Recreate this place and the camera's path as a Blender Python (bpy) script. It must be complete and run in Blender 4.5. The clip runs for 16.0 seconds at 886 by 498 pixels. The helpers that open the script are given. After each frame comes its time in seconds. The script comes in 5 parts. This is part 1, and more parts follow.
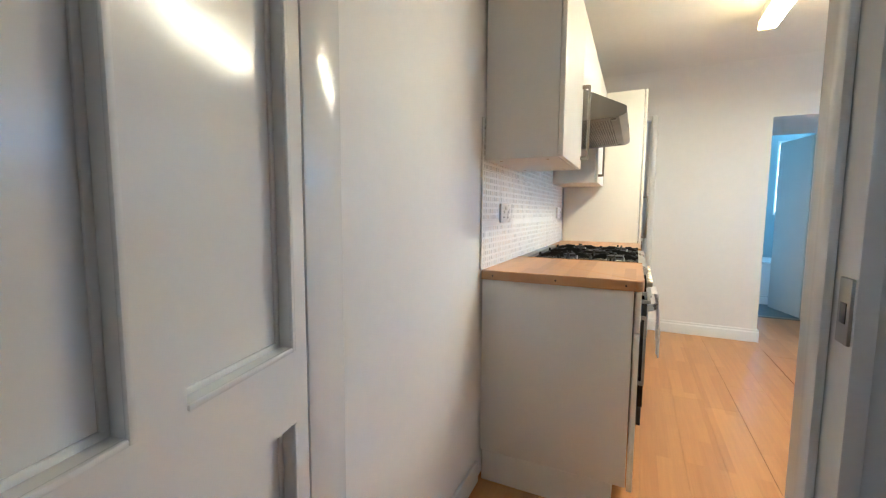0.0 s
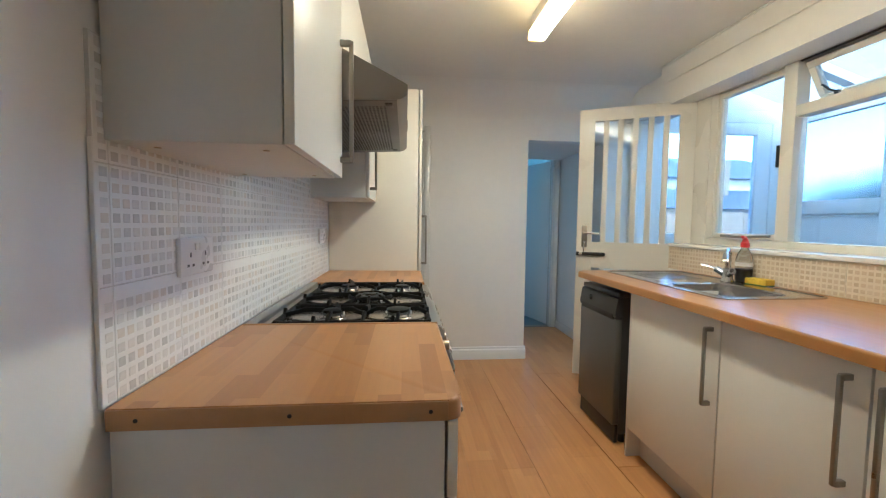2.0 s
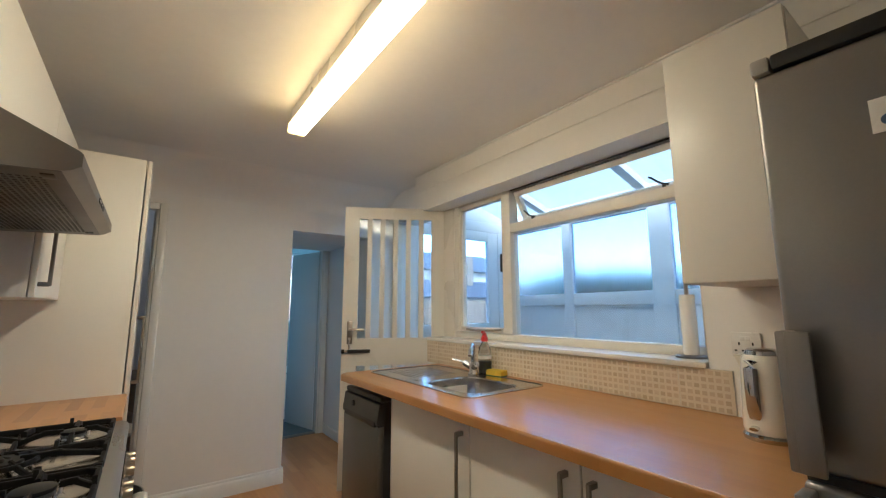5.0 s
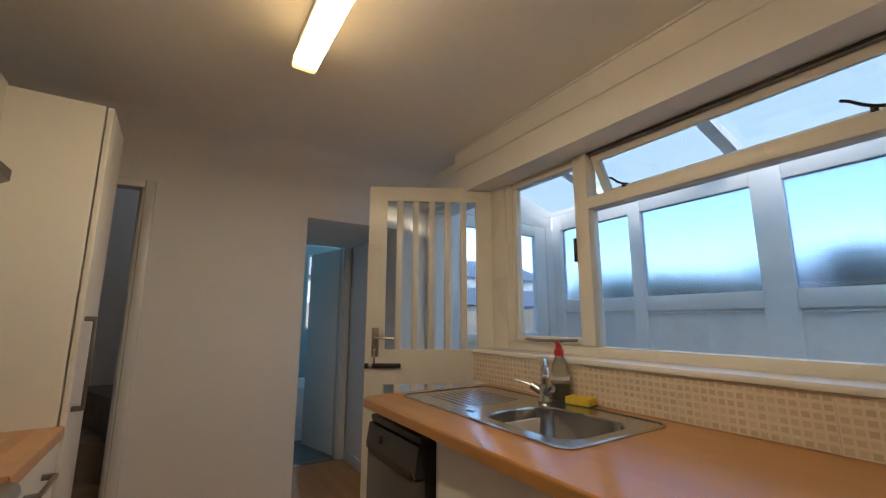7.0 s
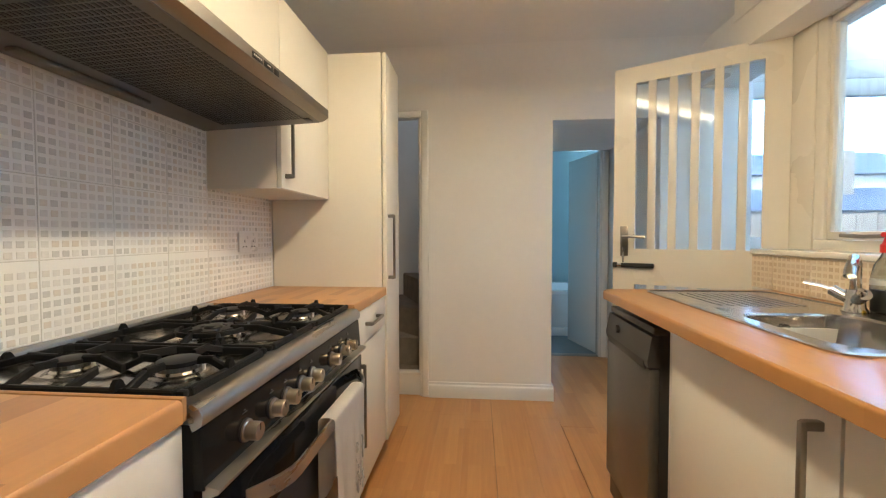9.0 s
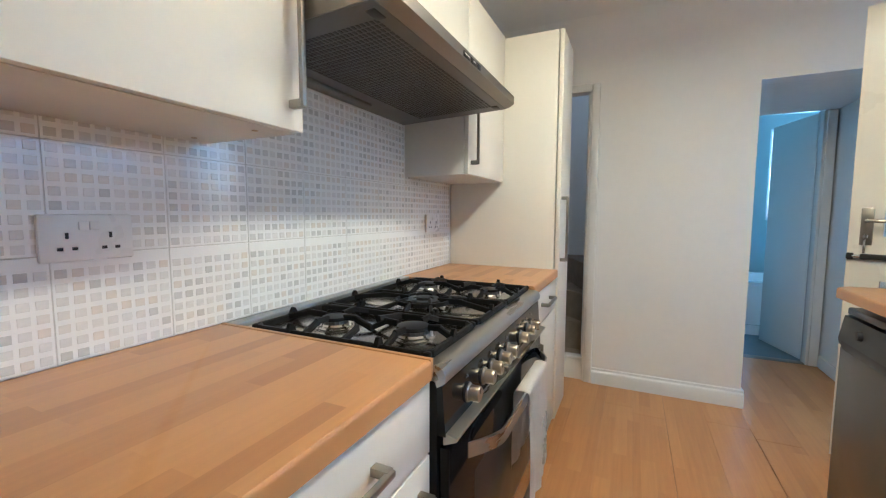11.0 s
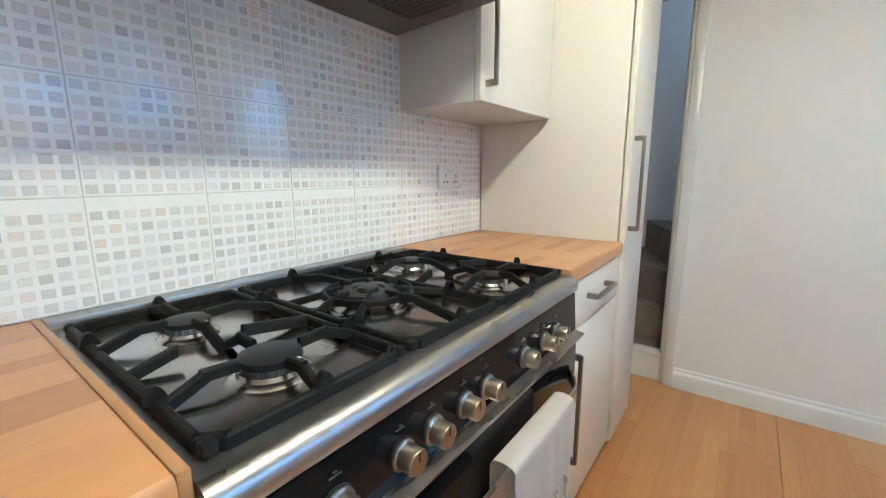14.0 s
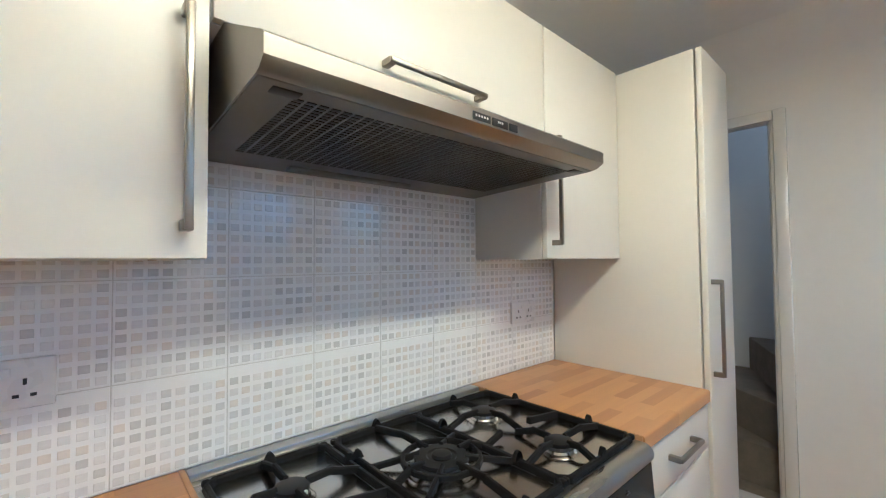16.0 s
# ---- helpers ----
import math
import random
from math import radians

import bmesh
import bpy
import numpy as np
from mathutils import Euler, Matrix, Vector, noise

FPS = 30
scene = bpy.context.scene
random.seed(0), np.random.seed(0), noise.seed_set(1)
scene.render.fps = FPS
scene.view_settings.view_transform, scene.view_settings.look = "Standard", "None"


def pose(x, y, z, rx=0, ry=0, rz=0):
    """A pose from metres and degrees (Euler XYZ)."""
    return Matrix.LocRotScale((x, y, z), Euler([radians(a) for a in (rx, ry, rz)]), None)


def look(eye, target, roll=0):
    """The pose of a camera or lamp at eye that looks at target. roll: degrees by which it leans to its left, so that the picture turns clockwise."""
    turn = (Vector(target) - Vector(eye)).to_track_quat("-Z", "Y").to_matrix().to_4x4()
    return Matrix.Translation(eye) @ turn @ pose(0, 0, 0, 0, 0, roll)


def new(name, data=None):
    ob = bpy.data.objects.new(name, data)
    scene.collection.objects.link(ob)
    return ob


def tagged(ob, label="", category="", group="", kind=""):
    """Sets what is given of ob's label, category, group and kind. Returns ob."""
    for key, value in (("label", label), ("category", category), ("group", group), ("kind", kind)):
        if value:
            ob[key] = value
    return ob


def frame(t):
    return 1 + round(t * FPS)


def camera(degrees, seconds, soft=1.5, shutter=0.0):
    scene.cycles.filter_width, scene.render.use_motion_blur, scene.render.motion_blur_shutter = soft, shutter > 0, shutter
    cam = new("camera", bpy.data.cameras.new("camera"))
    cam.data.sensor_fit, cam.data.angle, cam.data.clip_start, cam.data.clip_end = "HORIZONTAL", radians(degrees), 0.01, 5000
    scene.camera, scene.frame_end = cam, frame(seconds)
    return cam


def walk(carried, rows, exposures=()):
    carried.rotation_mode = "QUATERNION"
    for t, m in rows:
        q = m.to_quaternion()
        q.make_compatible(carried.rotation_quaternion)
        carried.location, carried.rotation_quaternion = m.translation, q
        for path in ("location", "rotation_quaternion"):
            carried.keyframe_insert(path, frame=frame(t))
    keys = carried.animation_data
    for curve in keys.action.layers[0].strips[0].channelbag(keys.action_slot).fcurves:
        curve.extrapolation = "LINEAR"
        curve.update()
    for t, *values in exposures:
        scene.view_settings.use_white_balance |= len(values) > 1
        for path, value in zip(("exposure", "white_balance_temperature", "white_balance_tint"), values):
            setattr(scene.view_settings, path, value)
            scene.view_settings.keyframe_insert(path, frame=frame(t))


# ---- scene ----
cam = camera(95.1, 16.0, soft=1.2)
PATH = [
    (0, (0.117, 0.157, 1.148), (-0.739, 1.956, 0.964), 0.4),
    (0.5, (0.02, 0.395, 1.169), (-0.63, 2.278, 0.99), 0.4),
    (1, (-0.003, 0.639, 1.171), (-0.41, 2.59, 0.999), 0.6),
    (1.5, (0.017, 0.858, 1.199), (-0.108, 2.848, 1.052), 0.5),
    (2, (0.047, 1.011, 1.226), (0.234, 2.998, 1.1), 0.7),
    (2.5, (0.088, 1.101, 1.223), (0.584, 3.036, 1.121), 0.7),
    (3, (0.138, 1.121, 1.223), (0.909, 2.965, 1.153), 0.6),
    (3.5, (0.176, 1.116, 1.228), (1.15, 2.863, 1.21), 0.6),
    (4, (0.198, 1.104, 1.259), (1.291, 2.778, 1.33), 0.5),
    (4.5, (0.184, 1.101, 1.302), (1.338, 2.722, 1.501), 0.3),
    (4.7, (0.181, 1.105, 1.306), (1.345, 2.711, 1.556), 0.2),
    (6.8, (0.435, 1.703, 1.28), (1.546, 3.32, 1.671), -0.1),
    (7, (0.453, 1.76, 1.27), (1.512, 3.42, 1.616), 0.1),
    (7.5, (0.511, 1.856, 1.25), (1.347, 3.662, 1.446), 0.0),
    (8, (0.584, 1.809, 1.225), (1.075, 3.746, 1.31), 0.1),
    (8.5, (0.608, 1.727, 1.183), (0.759, 3.721, 1.178), -0.2),
    (9, (0.62, 1.679, 1.17), (0.446, 3.671, 1.106), -0.1),
    (9.5, (0.567, 1.631, 1.192), (0.13, 3.58, 1.092), -0.2),
    (10, (0.502, 1.596, 1.228), (-0.136, 3.488, 1.114), -0.1),
    (10.2, (0.474, 1.592, 1.235), (-0.217, 3.465, 1.118), 0.0),
    (12.3, (0.526, 1.785, 1.093), (-0.415, 3.525, 0.8), -0.1),
    (12.5, (0.517, 1.855, 1.098), (-0.424, 3.593, 0.789), -0.1),
    (13, (0.502, 2.023, 1.124), (-0.482, 3.729, 0.775), -0.1),
    (13.5, (0.501, 2.103, 1.112), (-0.564, 3.757, 0.749), -0.2),
    (14, (0.496, 2.175, 1.148), (-0.686, 3.748, 0.791), -0.2),
    (14.5, (0.503, 2.194, 1.197), (-0.797, 3.683, 0.887), -0.2),
    (15, (0.525, 2.177, 1.252), (-0.868, 3.595, 1.033), -0.3),
    (15.5, (0.561, 2.143, 1.308), (-0.896, 3.511, 1.219), -0.4),
    (16, (0.582, 2.113, 1.349), (-0.905, 3.449, 1.414), -0.5),
]
EXPOSURES = [(0.0, 5.0, 5050, 5), (0.5, 4.7, 4950, 3), (1.0, 4.5, 4950, 3), (2.0, 4.2, 4950, 5), (3.0, 4.02, 5150, 7), (4.5, 3.85, 5300, 9),
             (7.0, 3.05, 6000, 15), (7.5, 3.28, 6700, 20), (8.0, 3.65, 6250, 12), (9.0, 4.3, 5950, 10), (10.0, 4.35, 5150, 8), (12.5, 4.65, 4750, 4),
             (14.0, 4.7, 4700, 3), (15.0, 4.75, 4750, 5), (16.0, 4.3, 4750, 6)]
walk(cam, [(t, look(eye, target, roll)) for t, eye, target, roll in PATH], EXPOSURES)

# ---- world, sun and large lights ----
world = bpy.data.worlds.new("dusk_sky")
scene.world = world
world.use_nodes = True
wn = world.node_tree.nodes
sky = wn.new("ShaderNodeTexSky")
sky.sky_type, sky.sun_disc = "NISHITA", False
sky.sun_elevation, sky.sun_rotation = radians(24), radians(240)
sky.air_density, sky.dust_density, sky.ozone_density = 1.0, 1.2, 2.4
wn["Background"].inputs["Strength"].default_value = 0.15
world.node_tree.links.new(sky.outputs["Color"], wn["Background"].inputs["Color"])

sun_lamp = bpy.data.lights.new("sun", "SUN")
sun_lamp.energy, sun_lamp.angle, sun_lamp.color = 0.5, radians(20), (1.0, 0.93, 0.85)
sun_ob = new("sun", sun_lamp)
sun_ob.matrix_world = look((-8.5, -4, 6.4), (2, 2, 1))


# ---- building helpers ----
def thing(name, loc, label="", category="", group="", kind=""):
    ob = new(name)
    ob.empty_display_size = 0.05
    ob.matrix_basis = Matrix.Translation(loc)
    return tagged(ob, label, category, group, kind)


ORIGIN = {}


def origin_of(ob):
    p = Vector((0, 0, 0))
    while ob is not None:
        p += ob.matrix_basis.translation
        ob = ob.parent
    return p


def mesh_of(name, bm, material):
    bmesh.ops.recalc_face_normals(bm, faces=bm.faces[:])
    me = bpy.data.meshes.new(name)
    bm.to_mesh(me)
    bm.free()
    me.materials.append(material)
    return me


def shade(me, angle=35):
    for p in me.polygons:
        p.use_smooth = True
    me.set_sharp_from_angle(angle=radians(angle))


def part(name, bm, material, parent, label="", smooth=True):
    """One mesh part, given in world coordinates, under a thing or a part."""
    me = mesh_of(name, bm, material)
    o = origin_of(parent)
    me.transform(Matrix.Translation(-o))
    if smooth:
        shade(me)
    ob = new(name, me)
    ob.parent = parent
    return tagged(ob, label)


def solo(name, bm, material, label="", category="", group="", kind="", smooth=True):
    """A top-level thing that is one mesh."""
    me = mesh_of(name, bm, material)
    if smooth:
        shade(me)
    return tagged(new(name, me), label, category, group, kind)


def B():
    return bmesh.new()


def box(bm, x0, x1, y0, y1, z0, z1, b=0.0, seg=2):
    r = bmesh.ops.create_cube(bm, size=1)
    bmesh.ops.scale(bm, vec=(abs(x1 - x0), abs(y1 - y0), abs(z1 - z0)), verts=r["verts"])
    bmesh.ops.translate(bm, vec=((x0 + x1) / 2, (y0 + y1) / 2, (z0 + z1) / 2), verts=r["verts"])
    if b:
        edges = list({e for v in r["verts"] for e in v.link_edges})
        bmesh.ops.bevel(bm, geom=edges, offset=b, segments=seg, profile=0.5, affect="EDGES")
    return bm


def bx(*a):
    return box(B(), *a)


def cyl(bm, p0, p1, r0, r1=None, seg=24):
    p0, p1 = Vector(p0), Vector(p1)
    d = p1 - p0
    m = Matrix.Translation((p0 + p1) / 2) @ d.to_track_quat("Z", "Y").to_matrix().to_4x4()
    bmesh.ops.create_cone(bm, cap_ends=True, segments=seg, radius1=r0, radius2=r0 if r1 is None else r1, depth=d.length, matrix=m)
    return bm


def prism(bm, pts, axis, a0, a1):
    """A polygon of two coordinates drawn out along the third axis."""
    def at(p, a):
        return {"x": (a, p[0], p[1]), "y": (p[0], a, p[1]), "z": (p[0], p[1], a)}[axis]
    lo = [bm.verts.new(at(p, a0)) for p in pts]
    hi = [bm.verts.new(at(p, a1)) for p in pts]
    n = len(pts)
    bm.faces.new(lo[::-1])
    bm.faces.new(hi)
    for i in range(n):
        bm.faces.new((lo[i], lo[(i + 1) % n], hi[(i + 1) % n], hi[i]))
    return bm


def lathe(bm, profile, c, seg=32, axis="z"):
    rings = []
    for r, h in profile:
        ring = []
        for i in range(seg):
            a = 2 * math.pi * i / seg
            u, v = r * math.cos(a), r * math.sin(a)
            q = (u, v, h) if axis == "z" else (h, u, v)
            ring.append(bm.verts.new((c[0] + q[0], c[1] + q[1], c[2] + q[2])))
        rings.append(ring)
    for k in range(len(rings) - 1):
        for i in range(seg):
            bm.faces.new((rings[k][i], rings[k][(i + 1) % seg], rings[k + 1][(i + 1) % seg], rings[k + 1][i]))
    bm.faces.new(rings[0][::-1])
    bm.faces.new(rings[-1])
    return bm


def sweep(bm, pts, r, seg=10, wide=None):
    """A rounded bar along a line of points; wide: second radius."""
    pts = [Vector(p) for p in pts]
    rings = []
    for i, p in enumerate(pts):
        d = (pts[min(i + 1, len(pts) - 1)] - pts[max(i - 1, 0)]).normalized()
        ref = Vector((0, 0, 1)) if abs(d.z) < 0.9 else Vector((1, 0, 0))
        u = d.cross(ref).normalized()
        v = u.cross(d)
        rings.append([bm.verts.new(p + u * math.cos(2 * math.pi * k / seg) * r + v * math.sin(2 * math.pi * k / seg) * (wide or r)) for k in range(seg)])
    for a, b in zip(rings, rings[1:]):
        for k in range(seg):
            bm.faces.new((a[k], a[(k + 1) % seg], b[(k + 1) % seg], b[k]))
    bm.faces.new(rings[0][::-1])
    bm.faces.new(rings[-1])
    return bm


def rounded(w, h, r, n=6, cx=0, cy=0):
    pts = []
    for sx, sy, a0 in ((1, 1, 0), (-1, 1, 90), (-1, -1, 180), (1, -1, 270)):
        for k in range(n + 1):
            a = radians(a0 + 90 * k / n)
            pts.append((cx + sx * (w / 2 - r) + r * math.cos(a), cy + sy * (h / 2 - r) + r * math.sin(a)))
    return pts


# ---- materials ----
def material(name, colour, rough=0.5, metal=0.0, vary=0.06, scale=4.0, grain=60.0, bump=0.0, bump_scale=200.0, rough_vary=0.08, coat=0.0, stretch=(1, 1, 1), spec=0.5, island=0.0):
    m = bpy.data.materials.new(name)
    m.use_nodes = True
    n, l = m.node_tree.nodes, m.node_tree.links
    p = n["Principled BSDF"]
    tc = n.new("ShaderNodeTexCoord")
    mp = n.new("ShaderNodeMapping")
    mp.inputs["Scale"].default_value = stretch
    l.new(tc.outputs["Object"], mp.inputs["Vector"])
    big = n.new("ShaderNodeTexNoise")
    big.inputs["Scale"].default_value, big.inputs["Detail"].default_value = scale, 4
    fine = n.new("ShaderNodeTexNoise")
    fine.inputs["Scale"].default_value, fine.inputs["Detail"].default_value = grain, 3
    for t in (big, fine):
        l.new(mp.outputs["Vector"], t.inputs["Vector"])
    add = n.new("ShaderNodeMath")
    add.operation = "MULTIPLY_ADD"
    add.inputs[1].default_value = 0.5
    l.new(fine.outputs["Fac"], add.inputs[0])
    l.new(big.outputs["Fac"], add.inputs[2])
    ramp = n.new("ShaderNodeMapRange")
    ramp.inputs[1].default_value, ramp.inputs[2].default_value = 0.45, 1.05
    ramp.inputs[3].default_value, ramp.inputs[4].default_value = 1 - vary, 1 + vary
    l.new(add.outputs[0], ramp.inputs[0])
    mix = n.new("ShaderNodeVectorMath")
    mix.operation = "SCALE"
    mix.inputs[0].default_value = colour
    l.new(ramp.outputs[0], mix.inputs["Scale"])
    l.new(mix.outputs[0], p.inputs["Base Color"])
    rr = n.new("ShaderNodeMapRange")
    rr.inputs[1].default_value, rr.inputs[2].default_value = 0.3, 0.7
    rr.inputs[3].default_value, rr.inputs[4].default_value = max(0.02, rough - rough_vary), min(1, rough + rough_vary)
    l.new(big.outputs["Fac"], rr.inputs[0])
    l.new(rr.outputs[0], p.inputs["Roughness"])
    p.inputs["Metallic"].default_value = metal
    p.inputs["Specular IOR Level"].default_value = spec
    p.inputs["Coat Weight"].default_value = coat
    p.inputs["Coat Roughness"].default_value = 0.1
    if bump:
        bt = n.new("ShaderNodeTexNoise")
        bt.inputs["Scale"].default_value, bt.inputs["Detail"].default_value = bump_scale, 4
        l.new(mp.outputs["Vector"], bt.inputs["Vector"])
        bn = n.new("ShaderNodeBump")
        bn.inputs["Strength"].default_value, bn.inputs["Distance"].default_value = bump, 0.004
        l.new(bt.outputs["Fac"], bn.inputs["Height"])
        l.new(bn.outputs["Normal"], p.inputs["Normal"])
    return m


def staves(name, dark, light, rows, length, rough, coat=0.0, along_y=True, blend=1.0, grain=0.55, few=1.0):
    """Wood in staves side by side, each of its own tone, with grain along it."""
    m = bpy.data.materials.new(name)
    m.use_nodes = True
    n, l = m.node_tree.nodes, m.node_tree.links
    p = n["Principled BSDF"]
    geo = n.new("ShaderNodeNewGeometry")
    sep = n.new("ShaderNodeSeparateXYZ")
    l.new(geo.outputs["Position"], sep.inputs[0])
    com = n.new("ShaderNodeCombineXYZ")
    l.new(sep.outputs["Y" if along_y else "X"], com.inputs[0])
    l.new(sep.outputs["X" if along_y else "Y"], com.inputs[1])
    br = n.new("ShaderNodeTexBrick")
    br.offset, br.squash = 0.37, 1.0
    br.inputs["Scale"].default_value = 1.0
    br.inputs["Brick Width"].default_value, br.inputs["Row Height"].default_value = length, rows
    br.inputs["Mortar Size"].default_value = 0.0
    br.inputs["Color1"].default_value, br.inputs["Color2"].default_value = (0, 0, 0, 1), (1, 1, 1, 1)
    l.new(com.outputs[0], br.inputs["Vector"])
    info = n.new("ShaderNodeObjectInfo")
    mp = n.new("ShaderNodeVectorMath")
    mp.operation = "MULTIPLY"
    mp.inputs[1].default_value = (3, 60, 3) if not along_y else (60, 3, 3)
    l.new(geo.outputs["Position"], mp.inputs[0])
    off = n.new("ShaderNodeVectorMath")
    l.new(mp.outputs[0], off.inputs[0])
    l.new(br.outputs["Color"], off.inputs[1])
    gr = n.new("ShaderNodeTexNoise")
    gr.inputs["Scale"].default_value, gr.inputs["Detail"].default_value, gr.inputs["Roughness"].default_value = 1.0, 5, 0.6
    l.new(off.outputs[0], gr.inputs["Vector"])
    bw = n.new("ShaderNodeMath")
    bw.operation = "MULTIPLY"
    bw.inputs[1].default_value = 0.6 * blend
    # few: the share of staves that are darker than the rest
    share = n.new("ShaderNodeMapRange")
    share.inputs[2].default_value = few
    l.new(br.outputs["Color"], share.inputs[0])
    l.new(share.outputs[0], bw.inputs[0])
    a = n.new("ShaderNodeMath")
    a.operation = "MULTIPLY_ADD"
    a.inputs[1].default_value = grain
    l.new(gr.outputs["Fac"], a.inputs[0])
    l.new(bw.outputs[0], a.inputs[2])
    rnd = n.new("ShaderNodeMath")
    rnd.operation = "MULTIPLY_ADD"
    rnd.inputs[1].default_value = 0.12
    l.new(info.outputs["Random"], rnd.inputs[0])
    l.new(a.outputs[0], rnd.inputs[2])
    cr = n.new("ShaderNodeValToRGB")
    cr.color_ramp.elements[0].position, cr.color_ramp.elements[0].color = 0.15, (*dark, 1)
    cr.color_ramp.elements[1].position, cr.color_ramp.elements[1].color = 0.9, (*light, 1)
    l.new(rnd.outputs[0], cr.inputs[0])
    l.new(cr.outputs[0], p.inputs["Base Color"])
    rr = n.new("ShaderNodeMapRange")
    rr.inputs[3].default_value, rr.inputs[4].default_value = rough - 0.06, rough + 0.08
    l.new(gr.outputs["Fac"], rr.inputs[0])
    l.new(rr.outputs[0], p.inputs["Roughness"])
    p.inputs["Coat Weight"].default_value, p.inputs["Coat Roughness"].default_value = coat, 0.15
    bn = n.new("ShaderNodeBump")
    bn.inputs["Strength"].default_value, bn.inputs["Distance"].default_value = 0.015, 0.002
    l.new(gr.outputs["Fac"], bn.inputs["Height"])
    l.new(bn.outputs["Normal"], p.inputs["Normal"])
    return m


def mosaic(name, colours, rough):
    """Small glazed squares, each of its own tone."""
    m = material(name, (0.7, 0.68, 0.64), rough, bump=0.05, bump_scale=120)
    n, l = m.node_tree.nodes, m.node_tree.links
    geo = n.new("ShaderNodeNewGeometry")
    cr = n.new("ShaderNodeValToRGB")
    cr.color_ramp.interpolation = "CONSTANT"
    e = cr.color_ramp.elements
    e[0].position, e[0].color = 0.0, (*colours[0], 1)
    e[1].position, e[1].color = 1 / len(colours), (*colours[1], 1)
    for i, c in enumerate(colours[2:], 2):
        k = e.new(i / len(colours))
        k.color = (*c, 1)
    l.new(geo.outputs["Random Per Island"], cr.inputs[0])
    nz = n.new("ShaderNodeTexNoise")
    nz.inputs["Scale"].default_value = 90
    mr = n.new("ShaderNodeMapRange")
    mr.inputs[3].default_value, mr.inputs[4].default_value = 0.9, 1.1
    l.new(nz.outputs["Fac"], mr.inputs[0])
    sc = n.new("ShaderNodeVectorMath")
    sc.operation = "SCALE"
    l.new(cr.outputs[0], sc.inputs[0])
    l.new(mr.outputs[0], sc.inputs["Scale"])
    l.new(sc.outputs[0], n["Principled BSDF"].inputs["Base Color"])
    return m


def glass(name, colour=(1, 1, 1), rough=0.0, ior=1.45):
    m = bpy.data.materials.new(name)
    m.use_nodes = True
    p = m.node_tree.nodes["Principled BSDF"]
    p.inputs["Base Color"].default_value = (*colour, 1)
    p.inputs["Roughness"].default_value = rough
    p.inputs["Transmission Weight"].default_value = 1.0
    p.inputs["IOR"].default_value = ior
    return m


def opal(name, colour):
    """A translucent sheet that scatters the light it lets through."""
    m = bpy.data.materials.new(name)
    m.use_nodes = True
    n, l = m.node_tree.nodes, m.node_tree.links
    tr = n.new("ShaderNodeBsdfTranslucent")
    tr.inputs["Color"].default_value = (*colour, 1)
    gl = n.new("ShaderNodeBsdfGlossy")
    gl.inputs["Roughness"].default_value = 0.3
    mx = n.new("ShaderNodeMixShader")
    mx.inputs[0].default_value = 0.06
    l.new(tr.outputs[0], mx.inputs[1])
    l.new(gl.outputs[0], mx.inputs[2])
    l.new(mx.outputs[0], n["Material Output"].inputs["Surface"])
    return m


def glow(name, colour, strength):
    m = bpy.data.materials.new(name)
    m.use_nodes = True
    p = m.node_tree.nodes["Principled BSDF"]
    p.inputs["Base Color"].default_value = (0.85, 0.83, 0.78, 1)
    p.inputs["Emission Color"].default_value = (*colour, 1)
    p.inputs["Emission Strength"].default_value = strength
    return m


WALL = material("wall_emulsion", (0.86, 0.85, 0.83), 0.55, vary=0.025, scale=1.5, grain=25, bump=0.06, bump_scale=160)
CEIL = material("ceiling_emulsion", (0.84, 0.83, 0.81), 0.75, vary=0.03, scale=1.2, grain=20, bump=0.06, bump_scale=120)
GLOSS = material("white_gloss_paint", (0.80, 0.79, 0.76), 0.16, vary=0.02, scale=2, bump=0.035, bump_scale=30, rough_vary=0.05)
FRAME = material("cream_gloss_paint", (0.79, 0.755, 0.68), 0.28, vary=0.02, scale=2, rough_vary=0.02)
UPVC = material("white_upvc", (0.80, 0.80, 0.79), 0.3, vary=0.02)
UNIT = material("cream_cabinet_laminate", (0.79, 0.765, 0.705), 0.32, vary=0.015, scale=2, rough_vary=0.04)
CARCASS = material("pale_carcass_board", (0.70, 0.68, 0.645), 0.42, vary=0.02, scale=3)
CHIP = material("beige_edging", (0.52, 0.42, 0.30), 0.6, vary=0.1, scale=30)
BLOCK = staves("beech_block_worktop", (0.36, 0.165, 0.06), (0.61, 0.32, 0.125), 0.042, 0.31, 0.32, coat=0.1, blend=0.72, grain=0.45, few=0.6)
EDGE = material("worktop_edge_laminate", (0.43, 0.235, 0.10), 0.4, vary=0.08, scale=8, stretch=(1, 0.2, 1))
ORANGE = staves("beech_laminate_worktop", (0.43, 0.205, 0.062), (0.61, 0.32, 0.10), 0.045, 0.5, 0.30, coat=0.10, blend=0.28, grain=0.28)
LAMINATE = staves("beech_laminate_floor", (0.46, 0.21, 0.07), (0.75, 0.41, 0.158), 0.0633, 0.62, 0.34, blend=0.3, grain=0.42, few=0.8)
JOINT = material("dark_floor_joint", (0.13, 0.06, 0.03), 0.7)
TILE = material("white_tile_glaze", (0.89, 0.885, 0.87), 0.09, vary=0.02, scale=10, bump=0.08, bump_scale=45, rough_vary=0.03)
GROUT = material("pale_grout", (0.66, 0.64, 0.61), 0.8, vary=0.1, scale=20)
